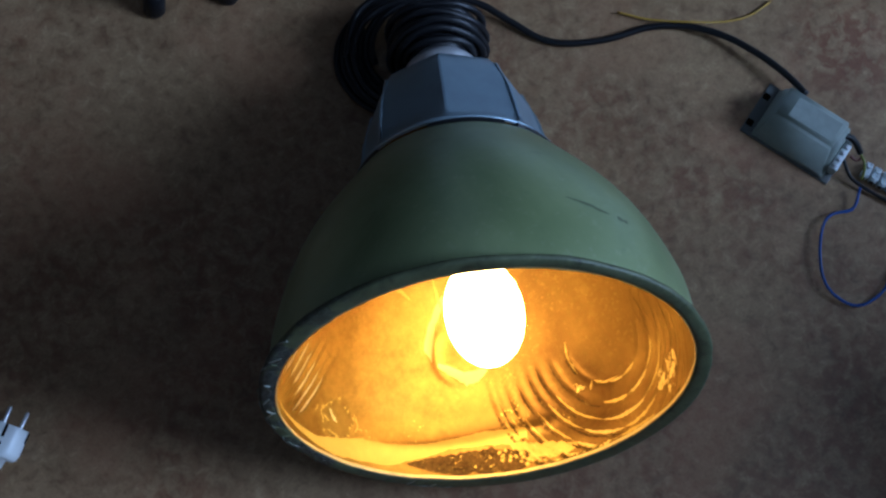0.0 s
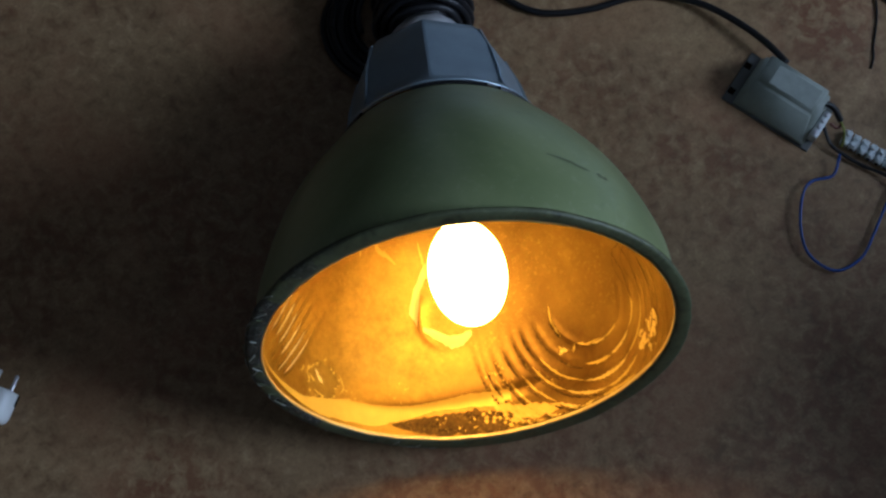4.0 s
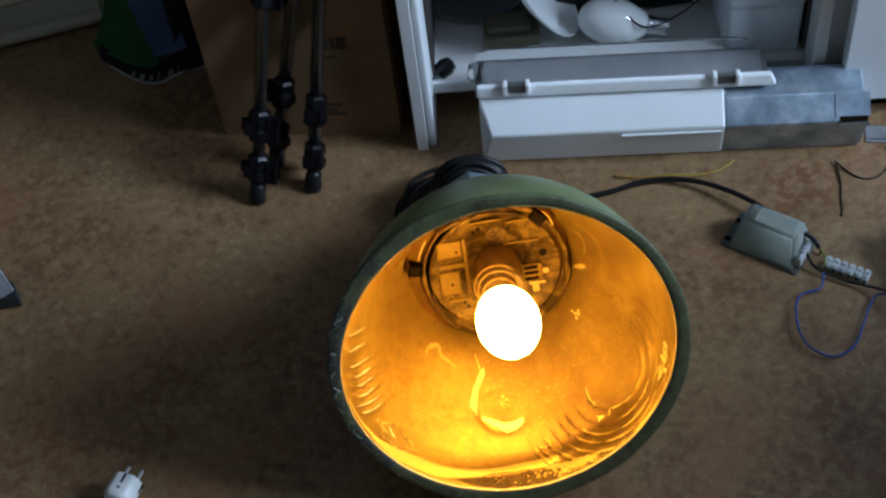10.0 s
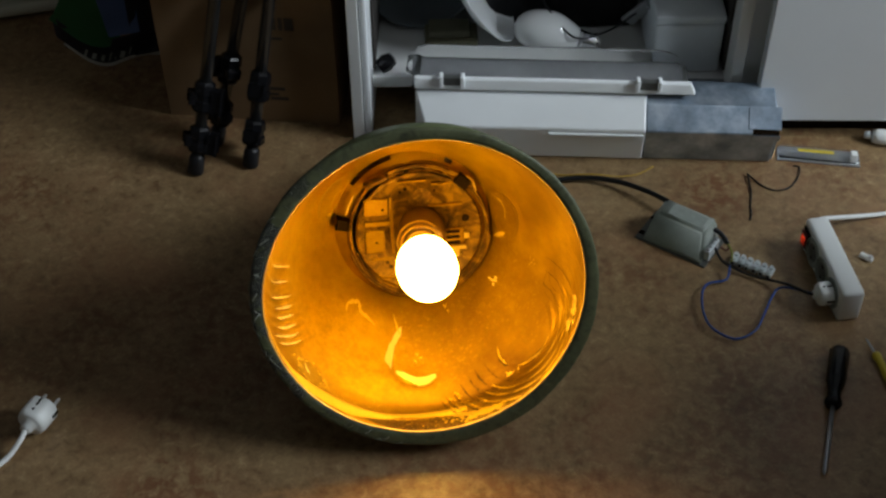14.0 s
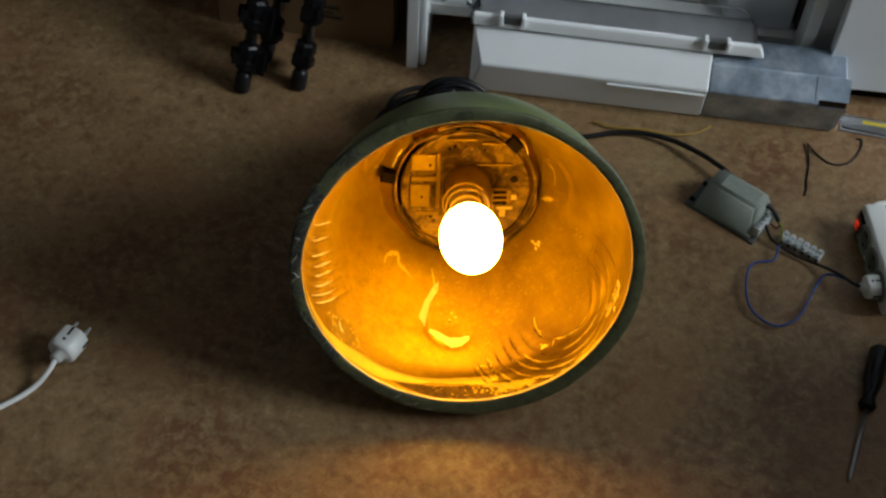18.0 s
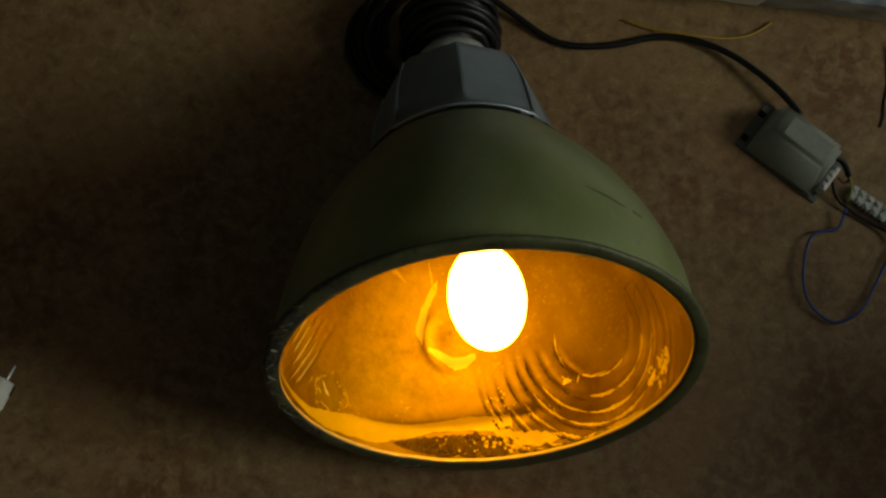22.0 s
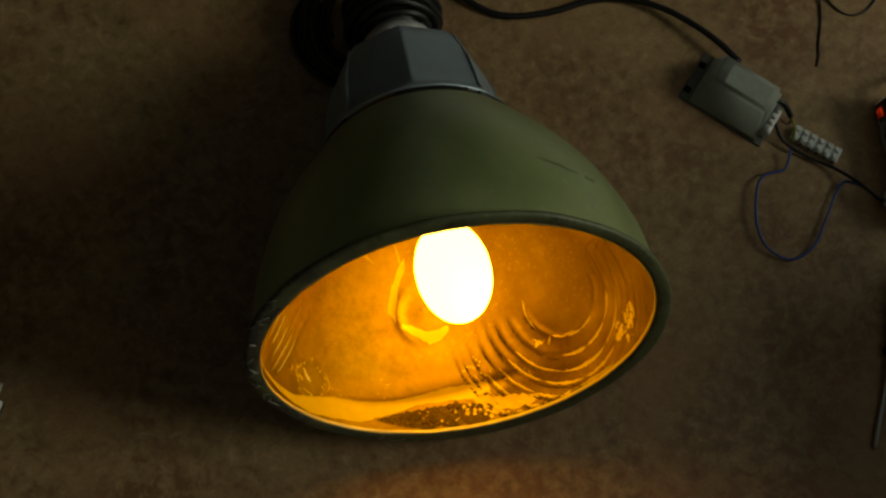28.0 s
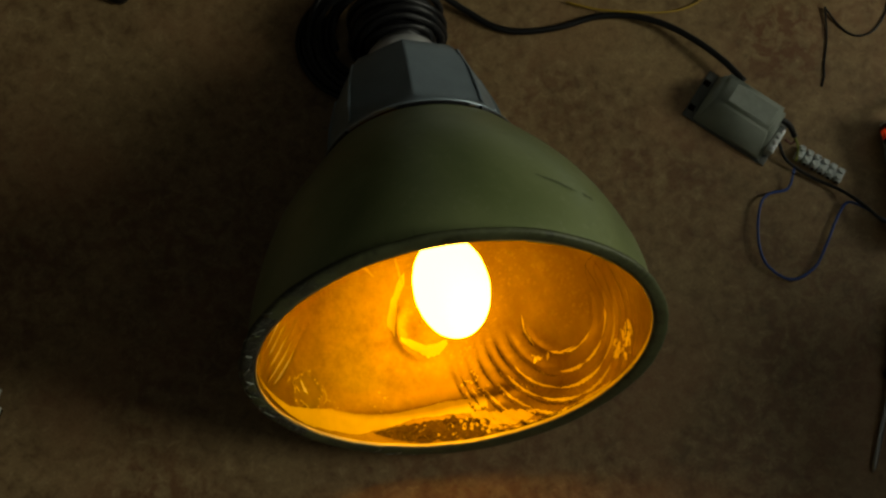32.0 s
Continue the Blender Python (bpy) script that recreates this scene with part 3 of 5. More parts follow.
def reflector_lamp():
    lamp = thing("reflector_lamp", LAMP, "olive green enamelled industrial reflector lamp lying lit on the floor", "lamp")
    part("shade", shade_mesh(0.0, 0.7), OLIVE, lamp, "olive green enamel shade with dark scuffs", True)
    part("reflector", shade_mesh(0.0035, 1.0), MIRROR, lamp, "dull silvered inside with the lamp's amber put into its colour", True)
    # rolled rim
    ring = []
    for k in range(14):
        a = 2 * math.pi * k / 14
        flat = lambda q: math.copysign(abs(q) ** 0.65, q)
        ring.append((-0.0020 + 0.0032 * flat(math.sin(a)), 0.2024 + 0.0071 * flat(math.cos(a))))
    rim = lathe(ring, 200, closed=True)
    for v in rim.verts:
        k = 1.0 + 0.006 * noise.noise((v.co.x * 22, v.co.y * 22, 1.0)) + 0.003 * noise.noise((v.co.x * 70, v.co.y * 70, 3.0))
        v.co.x, v.co.y = v.co.x * k, v.co.y * k
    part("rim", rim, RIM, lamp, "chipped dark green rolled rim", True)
    random.seed(11)
    for k in range(46):
        a = radians(random.gauss(186, 22) if k < 34 else random.uniform(215, 262))
        b = radians(random.uniform(-20, 75))
        c = b + radians(random.uniform(18, 55))
        da = random.uniform(-0.02, 0.02)
        pts = []
        for i in range(4):
            q, w = b + (c - b) * i / 3, a + da * i
            r = 0.2024 + 0.0073 * math.cos(q)
            pts.append((r * math.cos(w), r * math.sin(w), -0.0022 + 0.0040 * math.sin(q)))
        part("rim_scratch", tube(pts, random.uniform(0.0003, 0.0007), 5, 1), CHIPWHITE if k % 3 else SCUFF, lamp)
    # cast housing behind the shade
    body = bmesh.new()
    rows = [(-0.2382, 0.090), (-0.2382, 0.1030), (-0.2385, 0.1042), (-0.2402, 0.1046), (-0.2450, 0.1018), (-0.2525, 0.0962), (-0.270, 0.0945), (-0.295, 0.0908), (-0.318, 0.0865), (-0.338, 0.0785), (-0.352, 0.0695), (-0.363, 0.0570), (-0.370, 0.0440), (-0.374, 0.0280), (-0.375, 0.0)]
    add_lathe(body, rows, 96)
    for v in body.verts:
        if -0.366 < v.co.z < -0.250:
            off = ((math.degrees(math.atan2(v.co.y, v.co.x)) - 93.75) % 45.0) - 22.5
            k = 1.0 + 0.95 * (math.cos(radians(22.5)) / math.cos(radians(off)) - 1.0)
            v.co.x, v.co.y = v.co.x * k, v.co.y * k
    housing = part("housing", body, CAST, lamp, "grey cast aluminium gear housing", True)
    for e in housing.data.edges:
        p, q = (housing.data.vertices[i].co for i in e.vertices)
        turns = [(math.degrees(math.atan2(v.y, v.x)) - 93.75 + 1.0) % 45.0 for v in (p, q)]
        e.use_edge_sharp = abs(p.z - q.z) > 0.001 and max(turns) < 2.0 and max(p.z, q.z) < -0.25
    for k in range(8):
        a = radians(93.75 + 45 * k)
        rib = bmesh.new()
        prof = [(-0.247, 0.1008), (-0.256, 0.0978), (-0.275, 0.0960), (-0.300, 0.0920), (-0.338, 0.0805), (-0.338, 0.05)]
        low = [rib.verts.new((r * math.cos(a) - 0.0013 * math.sin(a), r * math.sin(a) + 0.0013 * math.cos(a), z)) for z, r in prof]
        top = [rib.verts.new((r * math.cos(a) + 0.0013 * math.sin(a), r * math.sin(a) - 0.0013 * math.cos(a), z)) for z, r in prof]
        rib.faces.new(low)
        rib.faces.new(top[::-1])
        for i in range(6):
            j = (i + 1) % 6
            rib.faces.new((low[i], top[i], top[j], low[j]))
        part("rib", rib, CAST, lamp)
    part("gland", lathe([(-0.362, 0.0), (-0.362, 0.040), (-0.386, 0.040), (-0.391, 0.034), (-0.405, 0.026), (-0.405, 0.0)], 24), BRIGHTPIN, lamp, "bright metal cable gland", True)
    # dark ring set into the gasket gap to hold its shade
    part("flange_face", lathe([(-0.2365, 0.0870), (-0.2372, 0.0880), (-0.2374, 0.1005), (-0.2380, 0.1012)], 72), BURNT_SHADE, lamp, "dark ring added for the shade behind the gasket", True)
    gasket = bmesh.new()
    for a0, a1 in ((138, 416), (64, 105)):
        n = max(6, (a1 - a0) // 6)
        pts = [(0.1034 * math.cos(radians(a0 + (a1 - a0) * i / n)), 0.1034 * math.sin(radians(a0 + (a1 - a0) * i / n)), -0.2345) for i in range(n + 1)]
        add_tube(gasket, pts, 0.0034, 6, 1)
    # the light caught by the lip is put into its brighter metal
    lip = lathe([(-0.0040, 0.1948), (-0.0012, 0.1941), (0.0006, 0.1950), (-0.0010, 0.1963)], 160)
    for v in lip.verts:
        k = 1.0 + 0.0018 * noise.noise((v.co.x * 26, v.co.y * 26, 4.0)) + 0.0012 * noise.noise((v.co.x * 90, v.co.y * 90, 9.0))
        v.co.x, v.co.y = v.co.x * k, v.co.y * k
        v.co.z += 0.0007 * noise.noise((v.co.x * 40, v.co.y * 40, 2.0))
    part("lip", lip, GLINTMETAL, lamp, "thin inner lip with its glint put into a brighter metal", True)
    part("gasket", gasket, RUBBER, lamp, "dark rubber gasket with gaps")
    # mounting plate with its fittings
    cx, cy = 0.007, -0.006
    mid = pose(cx, cy, 0.0)
    for a0, a1, reach in ((140, 417, 0.1066), (104, 140, 0.0999), (63, 104, 0.1066), (57, 63, 0.0999)):
        collar = bmesh.new()
        n = max(3, (a1 - a0) // 4)
        rows = [[collar.verts.new((r * math.cos(radians(a0 + (a1 - a0) * i / n)), r * math.sin(radians(a0 + (a1 - a0) * i / n)), z)) for r, z in (((reach, -0.2290), (0.0960, -0.2235), (0.0840, -0.2212)) if reach > 0.1 else ((0.0980, -0.2260), (0.0920, -0.2230), (0.0840, -0.2212)))] for i in range(n + 1)]
        for lo, hi in zip(rows, rows[1:]):
            for k in range(2):
                collar.faces.new((lo[k], lo[k + 1], hi[k + 1], hi[k]))
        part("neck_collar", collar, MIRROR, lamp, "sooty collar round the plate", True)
    part("back_plate", lathe([(-0.2225, 0.0), (-0.2225, 0.083), (-0.2195, 0.0845), (-0.2175, 0.083), (-0.2178, 0.079), (-0.2205, 0.0775), (-0.2205, 0.0)], 72, mid), SOOTY, lamp, "sooty plate with pressed pads", True)
    part("outer_ring", lathe([(-0.2225, 0.0885), (-0.2185, 0.0895), (-0.2165, 0.0915), (-0.2175, 0.0940), (-0.2225, 0.0950)], 72, mid), SOOTY, lamp, "worn spring ring round the plate", True)
    for k, (a0, a1) in enumerate(((34, 62), (66, 96), (100, 124), (196, 250), (286, 352))):
        pts = [(cx + 0.0868 * math.cos(radians(a0 + (a1 - a0) * i / 8)), cy + 0.0868 * math.sin(radians(a0 + (a1 - a0) * i / 8)), -0.2185) for i in range(9)]
        part("slot", tube(pts, 0.0014, 6, 1), SOOTY, lamp, "dark slot round the plate")
        pts = [(cx + 0.0950 * math.cos(radians(a0 + (a1 - a0) * i / 8)), cy + 0.0945 * math.sin(radians(a0 + (a1 - a0) * i / 8)), -0.2172) for i in range(9)]
        part("slot", tube(pts, 0.0013, 6, 1), SOOTY, lamp)
    for x0, x1, y0, y1 in ((-0.064, -0.032, 0.021, 0.045), (-0.065, -0.039, -0.032, 0.0007)):
        part("pad", box(x0, x1, y0, y1, -0.2207, -0.2168, 0.002), PLAQUE, lamp, "pressed pad")
    for x0, x1, y0, y1 in ((-0.064, -0.0275, 0.006, 0.013), (-0.0312, -0.0262, -0.034, 0.046), (-0.058, -0.028, -0.0435, -0.039), (-0.050, -0.022, -0.070, -0.0665), (0.020, 0.066, 0.028, 0.0315), (0.026, 0.058, 0.058, 0.0615), (-0.018, 0.020, 0.0640, 0.0675)):
        part("stiffener", box(x0, x1, y0, y1, -0.2207, -0.2165, 0.0015), PLAQUE, lamp)
    part("connector", box(0.0393, 0.067, -0.0272, -0.003, -0.2207, -0.2125, 0.004, 3), PLAQUE, lamp, "stained ceramic connector", True)
    for y in (-0.0225, -0.0145, -0.0070):
        part("connector_slot", box(0.0425, 0.0605, y - 0.0023, y + 0.0020, -0.2130, -0.2118, 0.0015), DARKFILL, lamp)
    for x0, x1, y0, y1 in ((0.048, 0.069, -0.0345, -0.0300), (0.052, 0.060, -0.0450, -0.0346), (0.064, 0.074, -0.020, -0.012)):
        part("contact_tab", box(x0, x1, y0, y1, -0.2207, -0.2150, 0.001), BRIGHTMETAL, lamp, "brass contact tab")
    for x, y, r, z in ((0.0695, 0.0079, 0.0052, 0.001), (-0.0395, 0.0294, 0.0019, 0.0044), (-0.0497, -0.0167, 0.0019, 0.0044), (-0.0082, 0.0547, 0.0024, 0.001), (-0.0152, 0.0512, 0.0020, 0.001), (-0.0754, 0.0344, 0.0026, 0.003), (-0.0377, -0.0476, 0.0021, 0.001), (-0.0329, -0.0538, 0.0021, 0.001), (0.030, 0.0500, 0.0018, 0.001)):
        part("hole", lathe([(-0.2210, 0.0), (-0.2210, r), (-0.2230, r)], 14, pose(x, y, z)), DARKFILL, lamp)
    part("soot_stain", lathe([(-0.2192, 0.0), (-0.2195, 0.009), (-0.2203, 0.0145)], 9, pose(0.0134, 0.0405, 0.0)), BURNT_SHADE, lamp, "black burnt spot", True)
    for x, y, a in ((0.0667, 0.0609, 45), (-0.0927, 0.0148, 168)):
        part("latch", box(-0.0075, 0.0075, -0.007 if a > 90 else -0.010, 0.007 if a > 90 else 0.010, -0.224, -0.2105, 0.002, m=pose(x, y, 0, 0, 0, a)), DARKFILL, lamp, "dark shade latch")
    part("latch_spring", tube([(-0.0600, 0.0645, -0.2140), (-0.045, 0.0715, -0.2125), (-0.0295, 0.0765, -0.2140)], 0.0052, 10, 5), SOOTY, lamp, "sooty spring barrel", True)
    for pts in (((0.074, 0.0680, -0.2150), (0.081, 0.060, -0.2145), (0.085, 0.047, -0.2160)), ((-0.088, 0.027, -0.2150), (-0.083, 0.041, -0.2150), (-0.076, 0.052, -0.2160))):
        part("spring_clip", tube(pts, 0.0014, 6, 4), BRIGHTMETAL, lamp, "bright spring clip")
    # bare bands, flakes and scuffs
    inside = 0.0042
    for rows, rough in (
        ([(-178, -0.013, -0.012), (-163, -0.016, -0.012), (-150, -0.017, -0.008), (-141, -0.026, -0.006), (-134, -0.033, -0.007), (-122, -0.033, -0.010), (-111, -0.037, -0.022), (-102, -0.043, -0.032), (-91, -0.049, -0.034), (-82, -0.048, -0.032), (-76, -0.046, -0.036)], 0.10),
        ([(-82, -0.034, -0.030), (-76, -0.030, -0.014), (-68, -0.026, -0.010), (-60, -0.018, -0.012)], 0.3),
        ([(-104, -0.122, -0.118), (-100, -0.119, -0.110), (-94, -0.111, -0.099), (-90, -0.113, -0.101), (-86, -0.116, -0.110)], 0.15),
    ):
        part("bare_band", worn_patch(rows, inside, 6, rough), POLISHED if rows[0][1] < -0.1 else BAREMETAL, lamp, "pale bare band in the reflector", True)
    part("bare_arc", worn_patch([(-109.5, -0.140, -0.134), (-108, -0.158, -0.128), (-106.5, -0.168, -0.122), (-105, -0.176, -0.158), (-103.5, -0.182, -0.166), (-101.5, -0.186, -0.176)], inside, 6, 0.1), POLISHED, lamp, "pale bare arc in the reflector", True)
    part("burnt_strip", worn_patch([(-116, -0.015, -0.0135), (-108, -0.0235, -0.008), (-97, -0.0300, -0.005), (-87, -0.0305, -0.004), (-80, -0.0260, -0.004), (-76, -0.020, -0.008)], inside, 8, 0.2), BURNT_SHADE, lamp, "brown burnt strip by the rim", True)
    part("plaque", round_patch(-143, -0.045, 0.026, inside, 4.0, 40), PLAQUE, lamp, "ragged stain plaque", True)
    # specular glint of the plaque, painted as a bright strip
    part("plaque_glint", line_patch(((-146.5, -0.055), (-145, -0.048), (-142.5, -0.042)), 0.0048, inside + 0.0007, 26), GLINTMETAL, lamp, "glint painted as a bright spot")
    for k in range(26):
        t = 2 * math.pi * (k + 0.35 * math.sin(k * 3.7)) / 26
        part("flake", round_patch(-143 + math.degrees((0.0215 + 0.0025 * math.sin(k * 5.1)) * math.cos(t) / 0.185), -0.045 + (0.0215 + 0.0025 * math.sin(k * 5.1)) * math.sin(t), 0.0012 + 0.0009 * math.sin(k * 2.3), inside + 0.0006, 200 + k, 9), BAREMETAL, lamp)
    for k, p in enumerate((((-147, -0.060), (-150, -0.048), (-148, -0.036)), ((-152, -0.052), (-153, -0.042)), ((-136, -0.058), (-134, -0.046), (-135, -0.036)), ((-146, -0.030), (-141, -0.026)), ((-149, -0.046), (-146, -0.040)))):
        part("crack_line", line_patch(p, 0.0022, inside + 0.0006, 30 + k), BAREMETAL, lamp)
    # gold highlights on the crests of the pressed ridges, drawn as bright strips
    def ring_line(r, t0, t1, count=5):
        arc = [radians(t0 + (t1 - t0) * i / (count - 1)) for i in range(count)]
        return [(HUB[0] + r * math.cos(t) / 0.0031, min(-0.006, HUB[1] + r * math.sin(t))) for t in arc]

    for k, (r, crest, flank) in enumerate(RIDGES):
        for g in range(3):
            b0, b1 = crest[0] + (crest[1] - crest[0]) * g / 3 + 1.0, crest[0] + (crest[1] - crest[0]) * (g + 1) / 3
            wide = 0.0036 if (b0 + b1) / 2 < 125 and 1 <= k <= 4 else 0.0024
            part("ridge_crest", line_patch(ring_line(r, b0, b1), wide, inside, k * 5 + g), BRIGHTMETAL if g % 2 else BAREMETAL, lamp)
        # shaded flank of each ridge, drawn as brown lines
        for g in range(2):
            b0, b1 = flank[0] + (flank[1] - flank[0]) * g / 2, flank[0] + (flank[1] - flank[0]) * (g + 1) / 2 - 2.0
            part("ridge_shadow_line", line_patch(ring_line(r + 0.0042, b0, b1), 0.0030, inside, 40 + k * 5 + g), BURNT_SHADE, lamp)
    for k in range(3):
        part("ridge_shadow_line", line_patch(ring_line(0.068 + 0.0195 * k, -8, 30, 3), 0.0014, inside, 70 + k), BURNT_SHADE, lamp)
    # highlights of the comb ridges, painted as pale strips
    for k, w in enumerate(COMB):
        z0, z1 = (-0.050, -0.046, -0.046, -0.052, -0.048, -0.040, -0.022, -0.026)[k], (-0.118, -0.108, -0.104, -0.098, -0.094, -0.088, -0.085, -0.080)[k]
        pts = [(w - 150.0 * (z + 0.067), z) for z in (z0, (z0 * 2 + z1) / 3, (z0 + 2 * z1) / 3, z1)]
        part("comb_line", line_patch(pts, 0.0028, inside, 80 + k), GLINTMETAL, lamp, "comb ridge highlight drawn as a pale line")
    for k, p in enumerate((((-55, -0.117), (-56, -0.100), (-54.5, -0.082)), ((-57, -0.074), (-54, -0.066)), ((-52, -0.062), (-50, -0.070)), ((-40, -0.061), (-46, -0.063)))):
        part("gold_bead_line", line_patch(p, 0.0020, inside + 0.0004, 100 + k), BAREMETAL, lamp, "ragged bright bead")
    for k, (p, w) in enumerate(((((22, -0.212), (14, -0.200), (3, -0.202)), 0.0020), (((-11, -0.220), (-8, -0.211), (-5, -0.201)), 0.0085), (((144, -0.224), (150, -0.211), (158, -0.209)), 0.0024), (((167, -0.220), (163, -0.207)), 0.0090), (((92, -0.214), (88, -0.204)), 0.0050))):
        part("lobe_edge", line_patch(p, w, inside, 110 + k), BAREMETAL, lamp, "pale edge of a pressed lobe")
    for k, (p, w) in enumerate(((((-136, -0.178), (-137, -0.190), (-131, -0.199), (-128, -0.190), (-122, -0.186), (-117, -0.180)), 0.0065), (((-107, -0.202), (-104, -0.184), (-102, -0.174)), 0.0042), (((90, -0.206), (93, -0.217)), 0.0080))):
        part("pale_smear", line_patch(p, w, inside, 130 + k), BAREMETAL, lamp, "pale smear in the reflector")
    # more ridge shade, drawn as thin brown lines
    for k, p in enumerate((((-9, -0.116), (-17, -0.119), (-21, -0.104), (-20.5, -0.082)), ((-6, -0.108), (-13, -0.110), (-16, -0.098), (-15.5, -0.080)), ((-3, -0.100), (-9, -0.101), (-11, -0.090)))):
        part("ridge_shadow_line", line_patch(p, 0.0009, inside, 140 + k), BURNT_SHADE, lamp)
    # gold flakes
    random.seed(5)
    for deg, z, spread, count, big in ((-13.5, -0.033, 0.010, 26, 0.0042), (-16, -0.020, 0.009, 12, 0.0036), (-22, -0.030, 0.009, 18, 0.0040), (-81, -0.070, 0.012, 9, 0.0018), (-76, -0.050, 0.010, 9, 0.0018), (-66, -0.052, 0.016, 9, 0.0016), (-110, -0.050, 0.022, 12, 0.0014), (-55, -0.068, 0.0065, 8, 0.0028), (-56, -0.090, 0.004, 4, 0.0020), (-100, -0.018, 0.009, 5, 0.0014), (-91, -0.016, 0.010, 10, 0.0018), (-83, -0.019, 0.010, 16, 0.0026), (-77, -0.014, 0.009, 12, 0.0034), (-71, -0.014, 0.008, 8, 0.0030), (-12, -0.150, 0.008, 5, 0.0024), (-130, -0.036, 0.010, 7, 0.0016), (20, -0.196, 0.010, 4, 0.0026), (-36, -0.194, 0.008, 9, 0.0034), (-72, -0.202, 0.007, 7, 0.0028)):
        for k in range(count):
            da, dz = random.uniform(-1, 1) * spread, random.uniform(-1, 1) * spread
            part("flake", round_patch(deg + math.degrees(da / 0.185), z + dz * 0.8, big * random.uniform(0.3, 1.0), inside + 0.0005, deg + k, 11), BRIGHTMETAL if deg > -60 else BAREMETAL, lamp)
    for rows in ([(66, -0.0855, -0.0835), (61, -0.0825, -0.0785), (57, -0.0775, -0.0735), (54, -0.0745, -0.0725)], [(51.5, -0.0745, -0.0705), (48, -0.0735, -0.0685)]):
        part("scuff", worn_patch(rows, -0.0005, 5, 0.5), SCUFF, lamp, "dark scuff on the enamel", True)
    # lamp holder and glowing bulb
    seat = pose(0.010, -0.002, 0.0)
    part("socket", lathe([(-0.222, 0.030), (-0.200, 0.030), (-0.190, 0.027), (-0.168, 0.026), (-0.164, 0.023), (-0.170, 0.020)], 32, seat), CERAMIC, lamp, "stained ceramic lamp holder", True)
    rows = [(-0.024, 0.0)]
    for i in range(1, 23):
        q = math.pi * i / 26
        rows.append((-0.079 + 0.055 * math.cos(q), 0.0378 * math.sin(q) ** 0.95))
    rows += [(-0.134, 0.0165), (-0.138, 0.0)]
    seat = pose(0.008, 0.001, -0.004, 0, 1.5, 0)
    part("bulb", lathe(rows, 40, seat), GLOW, lamp, "glowing opal sodium bulb", True)
    part("bulb_neck", lathe([(-0.132, 0.0168), (-0.150, 0.0160), (-0.152, 0.0190), (-0.172, 0.0190)], 32, seat), CERAMIC, lamp, "stained bulb neck", True)
    for z, r in ((-0.146, 0.0205), (-0.158, 0.0240), (-0.166, 0.0275)):
        part("holder_ring", lathe([(z - 0.002, r), (z, r + 0.0018), (z + 0.002, r)], 32, seat), BRIGHTMETAL, lamp, "stained metal ring", True)
    m = pose(-0.010, -0.1545, -0.140, -90 + 19, 0, 0)
    for x, y in ((0.0, 0.008), (-0.003, -0.004), (0.005, 0.001)):
        part("bolt", lathe([(-0.002, 0.0017), (0.0020, 0.0017), (0.0025, 0.0)], 10, m @ pose(x, y, 0)), BAREMETAL, lamp)
    dent(lamp)
    return lamp


reflector_lamp()


# ---------------------------------------------------------------- black cable
def lamp_point(x, y, z):
    return LAMP @ Vector((x, y, z))


def power_cable():
    cable = thing("power_cable", pose(0.0, 0.42, 0.0), "black rubber mains cable coiled behind the lamp", "cable")
    inv = cable.matrix_world.inverted()
    # windings round the gland
    coil = [lamp_point(0, 0, -0.400), lamp_point(0.012, 0.0, -0.420)]
    for i in range(0, 12 * 10 + 1):
        a = 2 * math.pi * i / 12
        turn = i / 12
        rad = (0.036, 0.046, 0.052)[int(turn) % 3] + 0.002 * math.sin(i * 1.7)
        p = lamp_point(rad * math.cos(a), rad * math.sin(a), -0.4015 - 0.0047 * turn - 0.0015 * math.sin(i))
        p.z = max(p.z, 0.0055)
        coil.append(p)
    part("winding", tube([inv @ p for p in coil], 0.0042, 8, 3), RUBBER, cable, "tight black windings round the gland", True)
    part("core", lathe([(-0.402, 0.0), (-0.402, 0.034), (-0.440, 0.034), (-0.443, 0.0)], 20, inv @ LAMP), RUBBER, cable, "black cable sheath inside the windings", True)
    for cx, cy, rx0, ry0, z0, turns, start in ((-0.030, 0.400, 0.083, 0.072, 0.0056, 2.4, 60), (-0.016, 0.404, 0.070, 0.062, 0.0150, 2.2, 150), (-0.036, 0.396, 0.064, 0.066, 0.0240, 1.6, 100)):
        loop = []
        for i in range(int(16 * turns)):
            a = radians(start) + 2 * math.pi * i / 16
            turn = i / 16
            loop.append((cx + (rx0 - 0.007 * turn) * math.cos(a), cy + (ry0 - 0.005 * turn) * math.sin(a), z0 + 0.004 * turn + 0.003 * (1 + math.sin(a * 2 + z0 * 300))))
        part("loop", tube([inv @ Vector(p) for p in loop], 0.0040, 8, 3), RUBBER, cable, "loose loop on the floor", True)
    run = [(-0.10, 0.40, 0.03), (-0.083, 0.449, 0.03), (-0.042, 0.470, 0.03), (0.009, 0.464, 0.024), (0.053, 0.452, 0.016), (0.086, 0.430, 0.009), (0.118, 0.407, 0.005), (0.149, 0.397, 0.005), (0.194, 0.397, 0.005), (0.241, 0.405, 0.006), (0.282, 0.401, 0.008), (0.321, 0.384, 0.012), (0.356, 0.356, 0.016), (0.382, 0.328, 0.018), (0.400, 0.302, 0.019)]
    part("lead", tube([inv @ Vector(p) for p in run], 0.0039, 10, 6), RUBBER, cable, "", True)
    return cable


power_cable()


